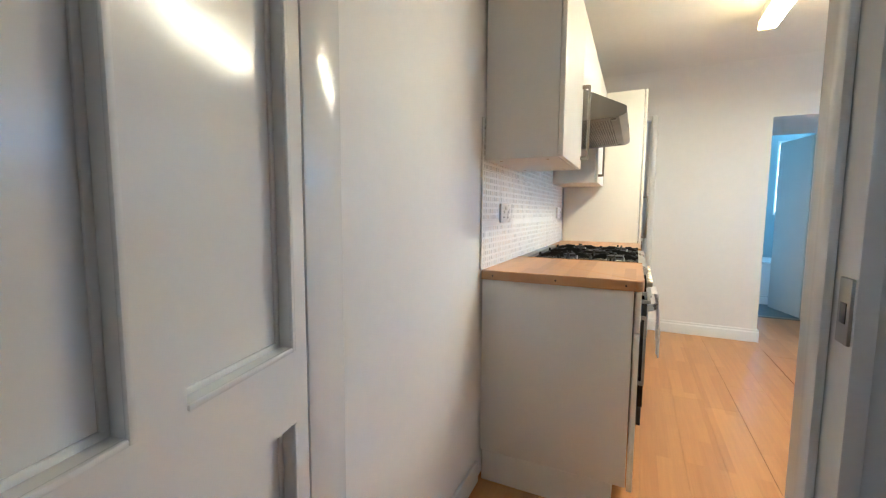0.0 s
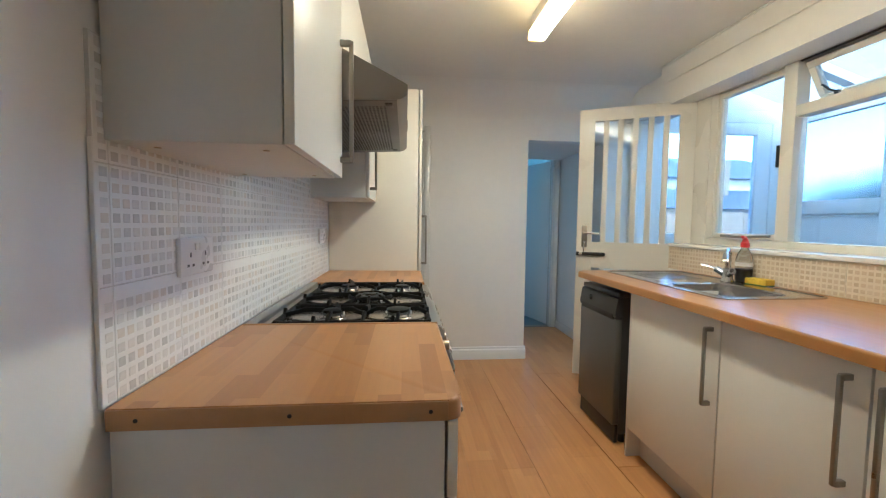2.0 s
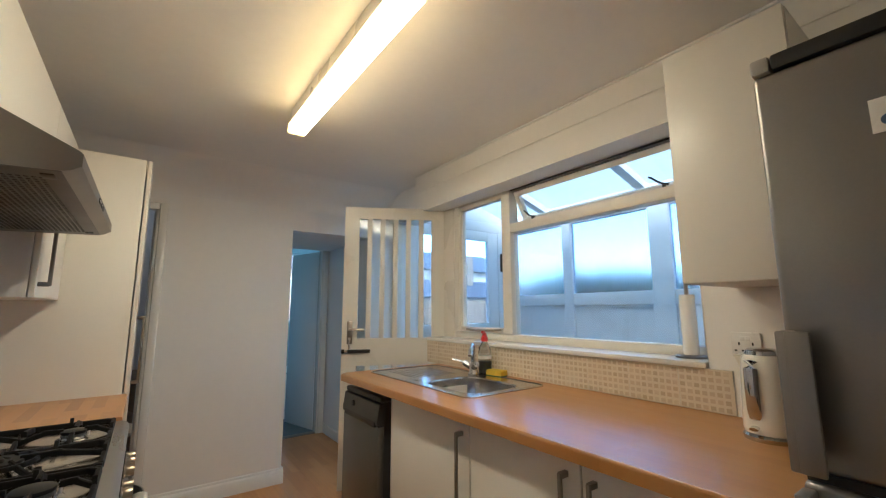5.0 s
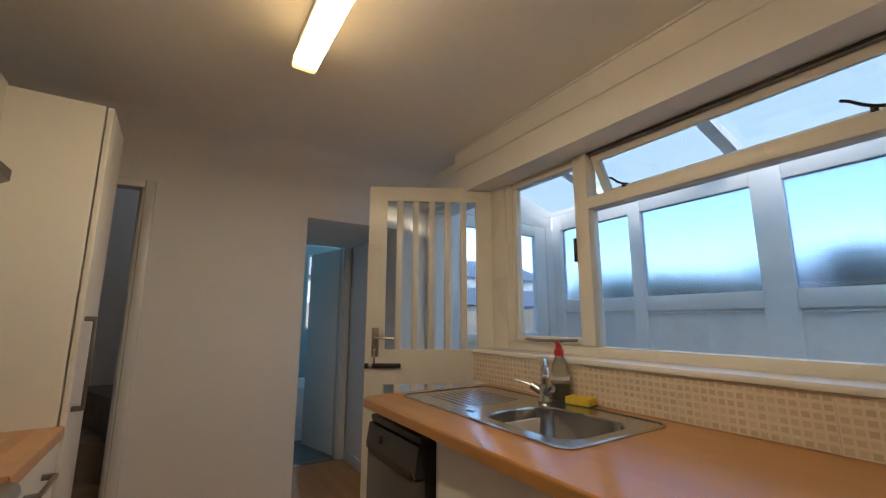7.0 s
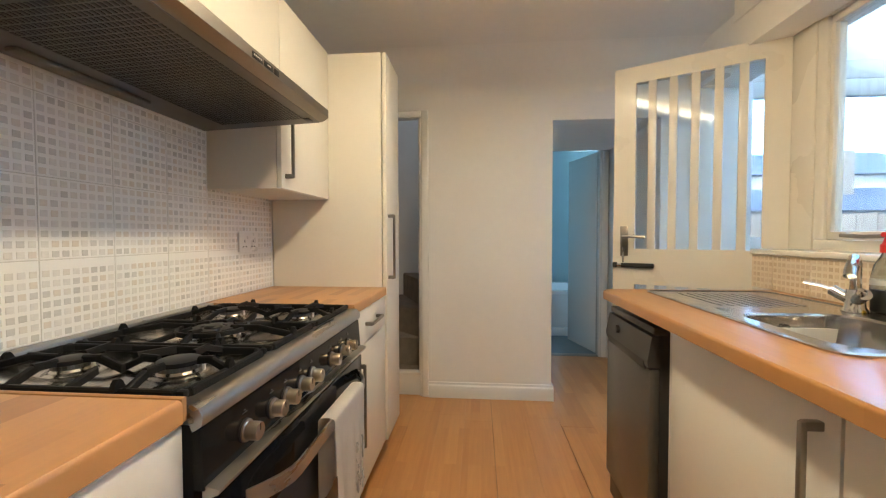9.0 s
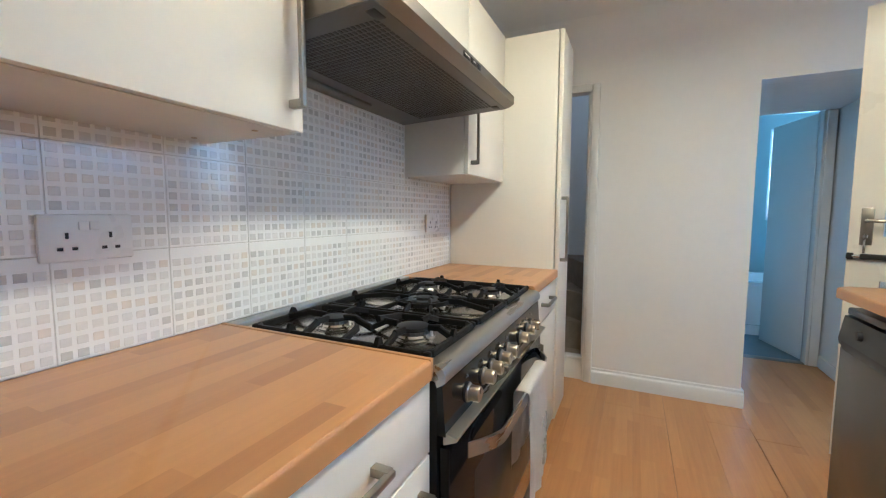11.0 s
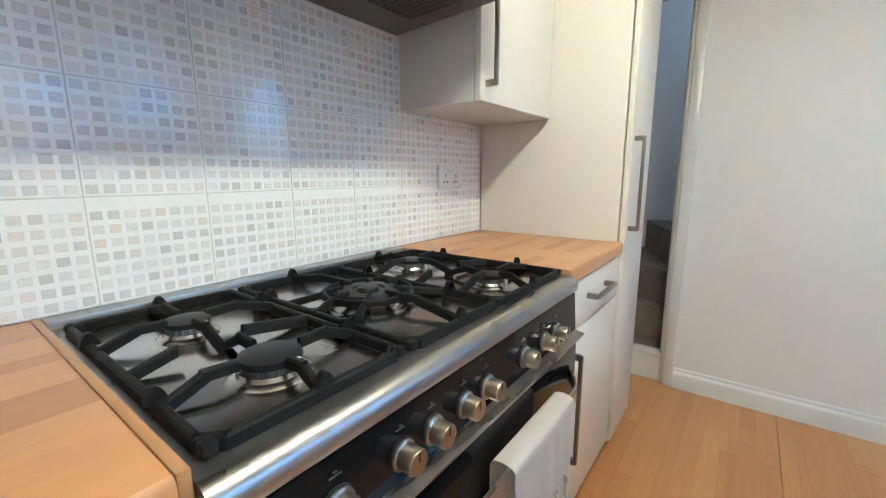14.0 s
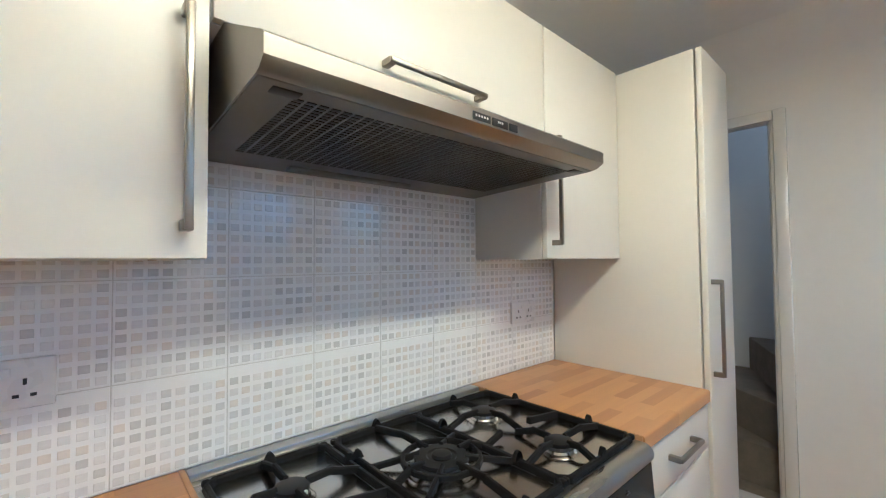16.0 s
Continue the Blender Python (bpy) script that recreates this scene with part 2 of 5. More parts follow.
SQUARE = mosaic("mosaic_squares", [(0.74, 0.725, 0.71), (0.76, 0.73, 0.69), (0.66, 0.65, 0.64), (0.755, 0.70, 0.64), (0.76, 0.75, 0.74), (0.79, 0.775, 0.755), (0.61, 0.60, 0.585), (0.78, 0.77, 0.75)], 0.14)
# backlit window wall: same mosaic, warm lamplight and shade put into its colours
SQUARE_WARMLIT = mosaic("warm_lit_mosaic_squares", [(0.57, 0.46, 0.33), (0.61, 0.50, 0.37), (0.54, 0.44, 0.32), (0.64, 0.54, 0.41), (0.59, 0.48, 0.36)], 0.2)
TILE_WARMLIT = material("warm_lit_tile_glaze", (0.71, 0.62, 0.49), 0.2, vary=0.03, scale=10)
STEEL = material("brushed_stainless_steel", (0.42, 0.41, 0.385), 0.32, 1.0, vary=0.04, scale=5, grain=120, stretch=(4, 0.6, 4))
STEEL_H = material("hood_steel", (0.30, 0.275, 0.245), 0.34, 1.0, vary=0.03, scale=3, grain=150, rough_vary=0.05)
HOODGREY = material("grey_hood_underside", (0.17, 0.165, 0.16), 0.45, 0.4, vary=0.06)
SINKSTEEL = material("polished_sink_steel", (0.50, 0.485, 0.465), 0.2, 1.0, vary=0.03, scale=5, grain=160, rough_vary=0.05)
HOB = material("hob_steel", (0.50, 0.48, 0.44), 0.22, 1.0, vary=0.05, scale=6, grain=120, rough_vary=0.06)
SATIN = material("white_satin_paint", (0.80, 0.80, 0.78), 0.45, vary=0.02, scale=2)
CHROME = material("chrome", (0.58, 0.58, 0.58), 0.1, 1.0, vary=0.02, rough_vary=0.03)
NICKEL = material("brushed_nickel", (0.33, 0.305, 0.265), 0.34, 1.0, vary=0.05, grain=120)
CHAMPAGNE = material("champagne_metal", (0.38, 0.33, 0.26), 0.32, 1.0, vary=0.04)
IRON = material("black_cast_iron", (0.012, 0.012, 0.013), 0.5, vary=0.25, scale=30, bump=0.25, bump_scale=300, spec=0.12)
ENAMEL = material("black_enamel", (0.012, 0.012, 0.013), 0.38, vary=0.1, spec=0.25)
BGLASS = material("black_oven_glass", (0.008, 0.007, 0.006), 0.07, vary=0.1, rough_vary=0.03, spec=0.2)
BLACK = material("black_plastic", (0.015, 0.015, 0.016), 0.38, vary=0.1)
GRAPHITE = material("graphite_metallic_paint", (0.16, 0.155, 0.15), 0.36, 0.6, vary=0.05, scale=3)
GRAPHITE_D = material("dark_graphite_plastic", (0.045, 0.044, 0.045), 0.35, vary=0.06)
SILVER = material("silver_fridge_paint", (0.30, 0.29, 0.275), 0.34, 0.75, vary=0.05, scale=2, grain=200)
FRIDGECAP = material("pale_grey_fridge_cap", (0.46, 0.44, 0.40), 0.4, 0.2, vary=0.03)
WHITEP = material("white_plastic", (0.80, 0.79, 0.77), 0.3, vary=0.01)
KETTLE = material("cream_kettle_enamel", (0.82, 0.79, 0.72), 0.15, vary=0.01, coat=0.3)
CARPET = material("brown_stair_carpet", (0.21, 0.17, 0.13), 0.95, vary=0.25, scale=14, grain=200, bump=0.7, bump_scale=350)
TOWEL = material("white_cotton_towel", (0.85, 0.81, 0.79), 0.9, vary=0.04, bump=0.5, bump_scale=420)
PRINT = material("grey_towel_print", (0.48, 0.46, 0.45), 0.9, vary=0.2, scale=40)
PAPER = material("white_kitchen_paper", (0.84, 0.83, 0.80), 0.9, vary=0.02, bump=0.3, bump_scale=120)
RED = material("red_plastic", (0.60, 0.03, 0.025), 0.3)
SPONGE = material("yellow_sponge", (0.72, 0.50, 0.04), 0.9, vary=0.12, scale=60, bump=0.7, bump_scale=240)
SCOURER = material("green_scourer", (0.05, 0.14, 0.05), 0.95, vary=0.2, scale=80)
CLEAR = glass("clear_window_glass", (0.80, 0.85, 0.875))
# blue-grey tint holds down the bright sky seen through the end door
TINTED = glass("tinted_lean_to_glass", (0.52, 0.60, 0.66), 0.03)
FROST = glass("obscured_glass", (0.235, 0.28, 0.335), 0.2)
DOORPANE = glass("old_door_glass", (0.80, 0.85, 0.875), 0.07, 1.28)
# warm grey tint dims and neutralises daylight from the added hall window
HALLTINT = glass("tinted_hall_glass", (0.46, 0.42, 0.37), 0.05)
BOTTLE = glass("clear_plastic_bottle", (0.80, 0.86, 0.88), 0.12)
POLY = opal("opal_roof_sheet", (0.50, 0.525, 0.485))
TUBE = glow("fluorescent_diffuser", (1.0, 0.80, 0.49), 4.1)
TUBE_SIDE = glow("diffuser_flank", (1.0, 0.66, 0.27), 0.7)
CAP = glow("amber_diffuser_end", (1.0, 0.60, 0.12), 0.35)
# blue cast of the daylight is put into the bathroom wall colour
BATHTINT = material("daylight_tinted_bathroom_paint", (0.38, 0.49, 0.52), 0.5, vary=0.03, scale=2)
BATHFLOOR = material("grey_blue_vinyl", (0.16, 0.23, 0.27), 0.4, vary=0.15, scale=12)
ACRYLIC = material("white_bath_acrylic", (0.82, 0.84, 0.85), 0.12, vary=0.01)
CONCRETE = material("concrete_paving", (0.30, 0.29, 0.27), 0.85, vary=0.2, scale=8, bump=0.3)
SLATE = material("grey_roof_slates", (0.10, 0.105, 0.115), 0.7, vary=0.25, scale=3)
RENDERW = material("pale_house_render", (0.52, 0.50, 0.48), 0.85, vary=0.08, scale=2)
TIMBER = material("weathered_fence_timber", (0.20, 0.16, 0.12), 0.85, vary=0.2, scale=6, stretch=(1, 1, 0.1))
LEAF = material("dark_hedge_leaves", (0.055, 0.085, 0.04), 0.6, vary=0.4, scale=10)
PICTURE = material("white_magnet_card", (0.82, 0.82, 0.80), 0.3, vary=0.01)
YELLOW = material("yellow_print", (0.72, 0.52, 0.05), 0.4)
BLUE = material("blue_print", (0.08, 0.16, 0.33), 0.4)


# ---- structure ----
XL, XR, YF, YE, CZ = -0.457, 1.935, 0.835, 4.585, 2.40


def wall(name, *boxes, m=None, label="smooth white painted plaster wall"):
    bm = B()
    for b in boxes:
        box(bm, *b)
    return solo(name, bm, m or WALL, label, "wall", kind="structure", smooth=False)


solo("ground", bx(-60, 90, -60, 90, -0.35, -0.22), CONCRETE, "grey concrete ground outside the house", "ground", kind="structure", smooth=False)
floor = solo("floor", bx(-0.62, 2.3, -1.6, 5.70, -0.22, -0.011), JOINT, "beech laminate plank floor of the kitchen", "floor", kind="structure", smooth=False)
solo("ceiling", bx(-0.7, 2.4, -1.6, YE + 0.1, CZ, CZ + 0.12), CEIL, "white painted plaster ceiling", "ceiling", kind="structure", smooth=False)
wall("wall_left", (XL - 0.14, XL, YF, YE + 0.12, -0.02, CZ))
wall("wall_hall_left", (XL - 0.2, XL - 0.06, -1.6, 0.735, -0.02, CZ))
wall("wall_hall_right", (1.1, 1.2, -1.6, 0.735, -0.02, CZ))
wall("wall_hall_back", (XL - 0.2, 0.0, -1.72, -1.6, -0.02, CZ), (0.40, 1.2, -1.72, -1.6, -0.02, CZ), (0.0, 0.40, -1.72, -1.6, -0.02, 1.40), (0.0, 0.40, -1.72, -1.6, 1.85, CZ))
wall("wall_front", (0.341, 2.36, 0.74, YF - 0.003, -0.02, CZ), (XL, 0.341, 0.74, YF - 0.003, 2.06, CZ), (XL - 0.2, XL - 0.0005, 0.7365, YF - 0.001, -0.02, CZ))
# end wall: stair doorway, plain pier, passage opening
wall("wall_end", (0.225, 1.136, YE, YE + 0.12, -0.02, CZ))
wall("wall_over_stair_doorway", (XL, 0.225, YE, YE + 0.12, 2.03, CZ))
wall("wall_over_passage", (1.136, 2.36, YE, YE + 0.12, 1.975, CZ))
wall("wall_beside_passage", (1.86, 2.36, YE, YE + 0.12, -0.02, 1.975))
wall("wall_passage_left", (1.03, 1.133, YE + 0.12, 5.69, -0.02, 2.0))
wall("wall_passage_right", (1.86, 1.96, YE + 0.12, 5.69, -0.02, 2.0))
solo("ceiling_passage", bx(1.136, 1.86, YE + 0.12, 5.69, 1.985, 2.06), CEIL, "low white ceiling of the passage", "ceiling", kind="structure", smooth=False)
wall("wall_bathroom_front", (0.7, 1.20, 5.69, 5.77, -0.02, 2.4), (1.20, 1.80, 5.69, 5.77, 2.032, 2.4), (1.80, 2.5, 5.69, 5.77, -0.02, 2.4), m=BATHTINT, label="bathroom partition with blue daylight put into its colour")
# right wall under, beside and over the window
wall("wall_right", (XR, 2.25, YF, 3.745, -0.02, 1.083), (XR, 2.25, YF, 1.83, 1.083, 2.10), (XR, 2.25, YF, 3.93, 2.10, CZ), (2.04, 2.25, 3.93, YE, 2.15, CZ), label="white painted wall with the window recess")

# rounded plaster cove between the ceiling and the end wall
R = 0.25
arc = [(YE - R + R * math.sin(radians(a)), CZ - R + R * math.cos(radians(a))) for a in range(0, 91, 6)]
solo("trim_cove", prism(B(), [(YE - R, CZ + 0.05)] + arc + [(YE + 0.05, CZ - R), (YE + 0.05, CZ + 0.05)], "x", XL, 2.04), WALL, "smooth white plaster cove at the ceiling", "trim", kind="structure")

# skirting and trims
def skirting(name, *boxes):
    bm = B()
    for b in boxes:
        box(bm, *b, 0.006)
    return solo(name, bm, SATIN, "white painted skirting board", "skirting", kind="structure")


solo("baseboard", prism(B(), [(YE - 0.001, 0.0), (YE - 0.022, 0.0), (YE - 0.022, 0.080), (YE - 0.018, 0.088), (YE - 0.010, 0.094), (YE - 0.008, 0.108), (YE - 0.004, 0.112), (YE - 0.001, 0.112)], "x", 0.262, 1.150), SATIN, "white painted skirting board with a moulded top", "skirting", kind="structure")
skirting("baseboard_passage", (1.137, 1.150, YE - 0.001, 5.66, 0.0, 0.112))
skirting("baseboard_passage_right", (1.845, 1.859, YE + 0.13, 5.66, 0.0, 0.095))
skirting("baseboard_left", (XL + 0.001, XL + 0.015, YF + 0.01, 1.70, 0.0, 0.095))
# cornice and beading over the window
solo("trim", box(box(B(), XR - 0.012, XR - 0.001, YF, 3.93, CZ - 0.014, CZ - 0.001, 0.004), XR - 0.006, XR - 0.001, YF, 3.93, 2.262, 2.275, 0.002), WALL, "white painted cornice and beading over the window", "trim", kind="structure")


def jamb(name, boxes, m, label, kind="structure"):
    t = thing(name, (0, 0, 0), label, "door frame", kind=kind)
    for n, b in boxes:
        part(n, bx(*b), m, t)
    return t


jamb("trim_stair_doorway", [("architrave", (0.212, 0.262, YE - 0.022, YE - 0.002, 0.0, 2.065, 0.007)), ("lining", (0.196, 0.224, YE - 0.004, YE + 0.13, 0.0, 2.02, 0.003)),
                            ("head", (XL, 0.211, YE - 0.022, YE - 0.002, 2.015, 2.065, 0.007)), ("stop", (0.182, 0.197, YE + 0.04, YE + 0.08, 0.17, 2.02, 0.003))], GLOSS, "white gloss painted doorway trim to the stairs")
jb = jamb("trim_kitchen_doorway", [("lining", (0.321, 0.340, 0.70, 0.845, 0.0, 2.055, 0.003)), ("stop", (0.310, 0.3208, 0.748, 0.785, 0.0, 2.04, 0.004)),
                                   ("architrave", (0.331, 0.396, 0.715, 0.738, 0.0, 2.12, 0.008)), ("lining_left", (XL + 0.0005, XL + 0.012, 0.735, 0.842, 0.0, 2.055, 0.004)),
                                   ("head", (XL, 0.340, 0.735, 0.845, 2.03, 2.058, 0.003)), ("architrave_inner", (0.331, 0.396, 0.837, 0.857, 0.0, 2.12, 0.008))], GLOSS, "white gloss painted doorway trim with a strike plate")
part("strike_plate", bx(0.3175, 0.3212, 0.703, 0.730, 1.012, 1.082, 0.001), NICKEL, jb, "worn metal strike plate")
part("strike_hole", bx(0.3165, 0.318, 0.709, 0.722, 1.034, 1.056, 0.0005), BLACK, jb, "dark latch hole")
jamb("trim_bathroom_doorway", [("lining", (1.775, 1.80, 5.672, 5.775, 0.0, 2.015, 0.003)), ("lining_left", (1.20, 1.215, 5.672, 5.775, 0.0, 2.015, 0.003)), ("head", (1.215, 1.775, 5.672, 5.775, 1.998, 2.03, 0.003)),
                               ("architrave", (1.79, 1.85, 5.655, 5.673, 0.0, 1.98, 0.006))], GLOSS, "white gloss painted bathroom doorway trim")
solo("threshold_strip", bx(1.2, 1.8, 5.68, 5.76, -0.005, 0.006, 0.003), NICKEL, "thin metal threshold strip on the floor", "threshold", kind="structure")

# ---- doors ----
def panel_door():
    d = thing("door_1", (0, 0, 0), "open white gloss panelled door folded back", "door", kind="structure")
    w, f = 0.70, 0.018
    ss, zs = [0.0, 0.048, 0.275, 0.352, 0.588, w], [0.01, 0.20, 0.755, 0.90, 1.90, 2.03]
    bm = box(B(), 0, w, -f, f - 0.028, 0.01, 2.03)
    for i in range(5):
        for j in range(5):
            if i in (1, 3) and j in (1, 3):
                continue
            box(bm, ss[i], ss[i + 1], f - 0.0285, f, zs[j], zs[j + 1])
    bmesh.ops.remove_doubles(bm, verts=bm.verts[:], dist=0.0002)
    part("leaf", bm, GLOSS, d)
    for a, b in ((ss[1], ss[2]), (ss[3], ss[4])):
        for c, e in ((zs[1], zs[2]), (zs[3], zs[4])):
            bm = B()
            for v, h in ((0.0, 0.023),):
                box(bm, a + v, a + v + 0.0105, f - 0.029, f - h, c + v, e - v, 0.002)
                box(bm, b - v - 0.0105, b - v, f - 0.029, f - h, c + v, e - v, 0.002)
                box(bm, a + v, b - v, f - 0.029, f - h, c + v, c + v + 0.0105, 0.002)
                box(bm, a + v, b - v, f - 0.029, f - h, e - v - 0.0105, e - v, 0.002)
            part("moulding", bm, GLOSS, d)
            lip = box(box(B(), a - 0.009, a + 0.001, f - 0.004, f + 0.004, c - 0.008, e, 0.0025), a + 0.001, b, f - 0.004, f + 0.004, c - 0.008, c + 0.001, 0.0025)
            part("bead", lip, GLOSS, d)
    # hinged at the doorway and swung back into the hall
    d.matrix_basis = pose(XL - 0.008, 0.728, 0, 0, 0, -90 + 12.7)
    return d


panel_door()


def back_door():
    d = thing("door_2", (0, 0, 0), "open cream painted back door with narrow glazed slots", "door", kind="structure")
    w, t = 0.78, 0.02
    s0, s1 = 0.10, 0.668
    n, slat = 6, 0.040
    gap = (s1 - s0 - slat * (n - 1)) / n
    bm = B()
    box(bm, 0, s0, -t, t, 0.03, 2.115)
    box(bm, s1, w, -t, t, 0.03, 2.115)
    for a, b in ((2.022, 2.115), (0.895, 1.095), (0.03, 0.24)):
        box(bm, s0 - 0.001, s1 + 0.001, -t, t, a, b)
    part("leaf", bm, FRAME, d)
    for i in range(n):
        a = s0 + i * (gap + slat)
        if i:
            part("slat", bx(a - slat, a, -t + 0.004, t - 0.004, 1.09, 2.03, 0.005), FRAME, d)
            part("slat", bx(a - slat, a, -t + 0.004, t - 0.004, 0.23, 0.90, 0.005), FRAME, d)
        for z0, z1 in ((1.093, 2.024), (0.238, 0.897)):
            g = part("pane", bx(a - 0.002, a + gap + 0.002, -0.003, 0.003, z0, z1), DOORPANE, d, "clear narrow glass pane", smooth=False)
            g.visible_shadow = False
    pl = part("handle_plate", bx(0.70, 0.742, t, t + 0.008, 1.055, 1.225, 0.003), NICKEL, d, "worn brushed metal lock plate")
    bm = cyl(B(), (0.721, t + 0.006, 1.165), (0.721, t + 0.05, 1.165), 0.009)
    sweep(bm, [(0.721, t + 0.048, 1.165), (0.69, t + 0.052, 1.166), (0.61, t + 0.05, 1.162)], 0.008)
    part("lever", bm, NICKEL, pl)
    bm = cyl(B(), (0.721, t + 0.006, 1.095), (0.721, t + 0.02, 1.095), 0.009)
    box(bm, 0.719, 0.723, t + 0.018, t + 0.045, 1.083, 1.107, 0.001)
    box(bm, 0.717, 0.725, t + 0.03, t + 0.034, 1.02, 1.085, 0.001)
    part("key", bm, CHROME, pl, "key hanging in the lock")
    bm = box(B(), 0.565, 0.735, t, t + 0.022, 0.99, 1.016, 0.006)
    box(bm, 0.755, 0.78, t, t + 0.02, 0.988, 1.018, 0.005)
    part("bolt", bm, BLACK, d, "black door bolt")
    part("bolt_rod", cyl(B(), (0.72, t + 0.012, 1.003), (0.77, t + 0.012, 1.003), 0.008), CHROME, d)
    for z in (0.25, 1.85):
        part("hinge", cyl(B(), (-0.004, -0.002, z), (-0.004, -0.002, z + 0.09), 0.007), NICKEL, d)
    d.matrix_basis = pose(2.093, 3.752, 0, 0, 0, 150.9)
    return d


back_door()
jamb("trim_back_doorway", [("post", (2.085, 2.165, 3.606, 3.745, 1.083, 2.15, 0.004)), ("post_lower", (2.085, 2.165, 3.748, 3.78, 0.0, 1.08, 0.003)), ("head", (2.085, 2.165, 3.606, YE, 2.15, 2.2, 0.004)), ("jamb_far", (2.085, 2.165, YE - 0.045, YE - 0.002, 0.0, 2.15, 0.004))], FRAME, "cream painted back door frame")


def bath_door():
    d = thing("door_3", (0, 0, 0), "plain white bathroom door standing ajar", "door", kind="structure")
    part("leaf", bx(0, 0.553, -0.018, 0.018, 0.01, 1.985, 0.003), SATIN, d)
    for z in (0.2, 1.72):
        part("hinge", bx(-0.012, 0.004, -0.024, -0.017, z, z + 0.08, 0.002), BLACK, d, "dark steel hinge")
    d.matrix_basis = pose(1.788, 5.785, 0, 0, 0, 105.6)
    return d


bath_door()

# ---- bathroom ----
wall("wall_bathroom_left", (0.60, 0.70, 5.69, 7.65, -0.02, 2.4), m=BATHTINT, label="bathroom wall with blue daylight put into its colour")
wall("wall_bathroom_far", (0.60, 1.92, 7.65, 7.75, -0.02, 2.4), (2.44, 2.5, 7.65, 7.75, -0.02, 2.4), (1.92, 2.44, 7.65, 7.75, -0.02, 1.13), (1.92, 2.44, 7.65, 7.75, 2.2, 2.4), m=BATHTINT, label="bathroom wall with a window, blue daylight put into its colour")
wall("wall_bathroom_right", (2.5, 2.6, 5.69, 7.75, -0.02, 2.4), m=BATHTINT, label="bathroom wall with blue daylight put into its colour")
solo("ceiling_bathroom", bx(0.6, 2.6, 5.69, 7.75, 2.4, 2.5), CEIL, "white bathroom ceiling", "ceiling", kind="structure", smooth=False)
solo("floor_bathroom", bx(0.6, 2.5, 5.70, 7.7, -0.2, 0.002), BATHFLOOR, "grey blue vinyl bathroom floor", "floor", kind="structure", smooth=False)
bt = thing("bathtub", (1.2, 7.2, 0), "white acrylic bathtub with a plain panel", "bathtub")
bm = box(B(), 0.72, 2.3, 6.50, 6.52, 0.1, 0.495, 0.004)
part("panel", bm, ACRYLIC, bt)
bm = B()
prof = rounded(1.58, 0.9, 0.06, 4, 1.51, 6.94)
inner = rounded(1.42, 0.72, 0.16, 4, 1.51, 6.94)
low = rounded(1.2, 0.5, 0.12, 4, 1.51, 6.94)
rings = [[bm.verts.new((x, y, z)) for x, y in pts] for pts, z in ((prof, 0.485), (prof, 0.53), (inner, 0.53), (low, 0.14))]
for a, b in zip(rings, rings[1:]):
    for i in range(len(a)):
        bm.faces.new((a[i], a[(i + 1) % len(a)], b[(i + 1) % len(a)], b[i]))
bm.faces.new(rings[-1])
part("tub", bm, ACRYLIC, bt)
part("plinth", bx(0.72, 2.3, 6.485, 6.5, 0.0, 0.1, 0.003), ACRYLIC, bt)
wb = thing("window_2", (2.18, 7.7, 1.13), "white framed bathroom window over the bath", "window", kind="structure")
for n, b in (("window_frame", (1.92, 1.945, 7.67, 7.73, 1.13, 2.20)), ("window_frame", (2.40, 2.44, 7.67, 7.73, 1.13, 2.20)), ("window_frame", (1.945, 2.40, 7.67, 7.73, 1.13, 1.17)), ("window_frame", (1.945, 2.40, 7.67, 7.73, 2.16, 2.20))):
    part(n, bx(*b, 0.004), UPVC, wb)
bl = bpy.data.lights.new("bathroom_window_daylight", "AREA")
bl.shape, bl.size, bl.size_y, bl.energy, bl.color = "RECTANGLE", 0.455, 0.99, 0.85, (0.52, 0.85, 1.0)
new("bathroom_window_daylight", bl).matrix_world = look((2.1725, 7.70, 1.665), (2.1725, 6.0, 1.664))

# ---- stair lobby ----
wall("wall_lobby_front", (-0.75, XL, YE + 0.002, YE + 0.118, -0.02, CZ - 0.002), (-0.75, 1.03, YE + 0.002, YE + 0.118, CZ + 0.001, 3.0))
wall("wall_lobby_left", (-0.75, -0.62, YE, 6.0, -0.02, 2.9))
wall("wall_lobby_back", (-0.75, 1.03, 5.62, 5.74, -0.02, 2.9))
wall("wall_lobby_right", (0.98, 1.03, YE + 0.12, 5.62, -0.02, 2.9))
# unseen area lamp added under the lobby ceiling to lighten the stairs
sl = bpy.data.lights.new("lobby_fill_light", "AREA")
sl.shape, sl.size, sl.size_y, sl.energy, sl.color = "RECTANGLE", 0.5, 0.5, 0.16, (0.9, 0.95, 1.0)
new("lobby_fill_light", sl).matrix_world = look((0.5, 5.3, 2.88), (-0.1, 5.1, 0.4))
solo("ceiling_lobby", bx(-0.75, 1.03, YE, 5.74, 2.9, 3.0), CEIL, "ceiling over the stairs", "ceiling", kind="structure", smooth=False)
st = thing("staircase", (0.2, 4.7, 0), "narrow winding stairs with brown carpet", "staircase", kind="structure")
part("threshold_riser", bx(XL, 0.196, 4.60, 4.62, 0.0, 0.165, 0.004), GLOSS, st, "white painted bottom riser")
part("threshold_ledge", bx(XL, 0.199, 4.585, 4.66, 0.153, 0.172, 0.006), GLOSS, st, "white painted nosing")
part("tread", bx(-0.62, 0.195, 4.64, 5.62, 0.02, 0.165, 0.01), CARPET, st)
piv = (0.23, 4.76)


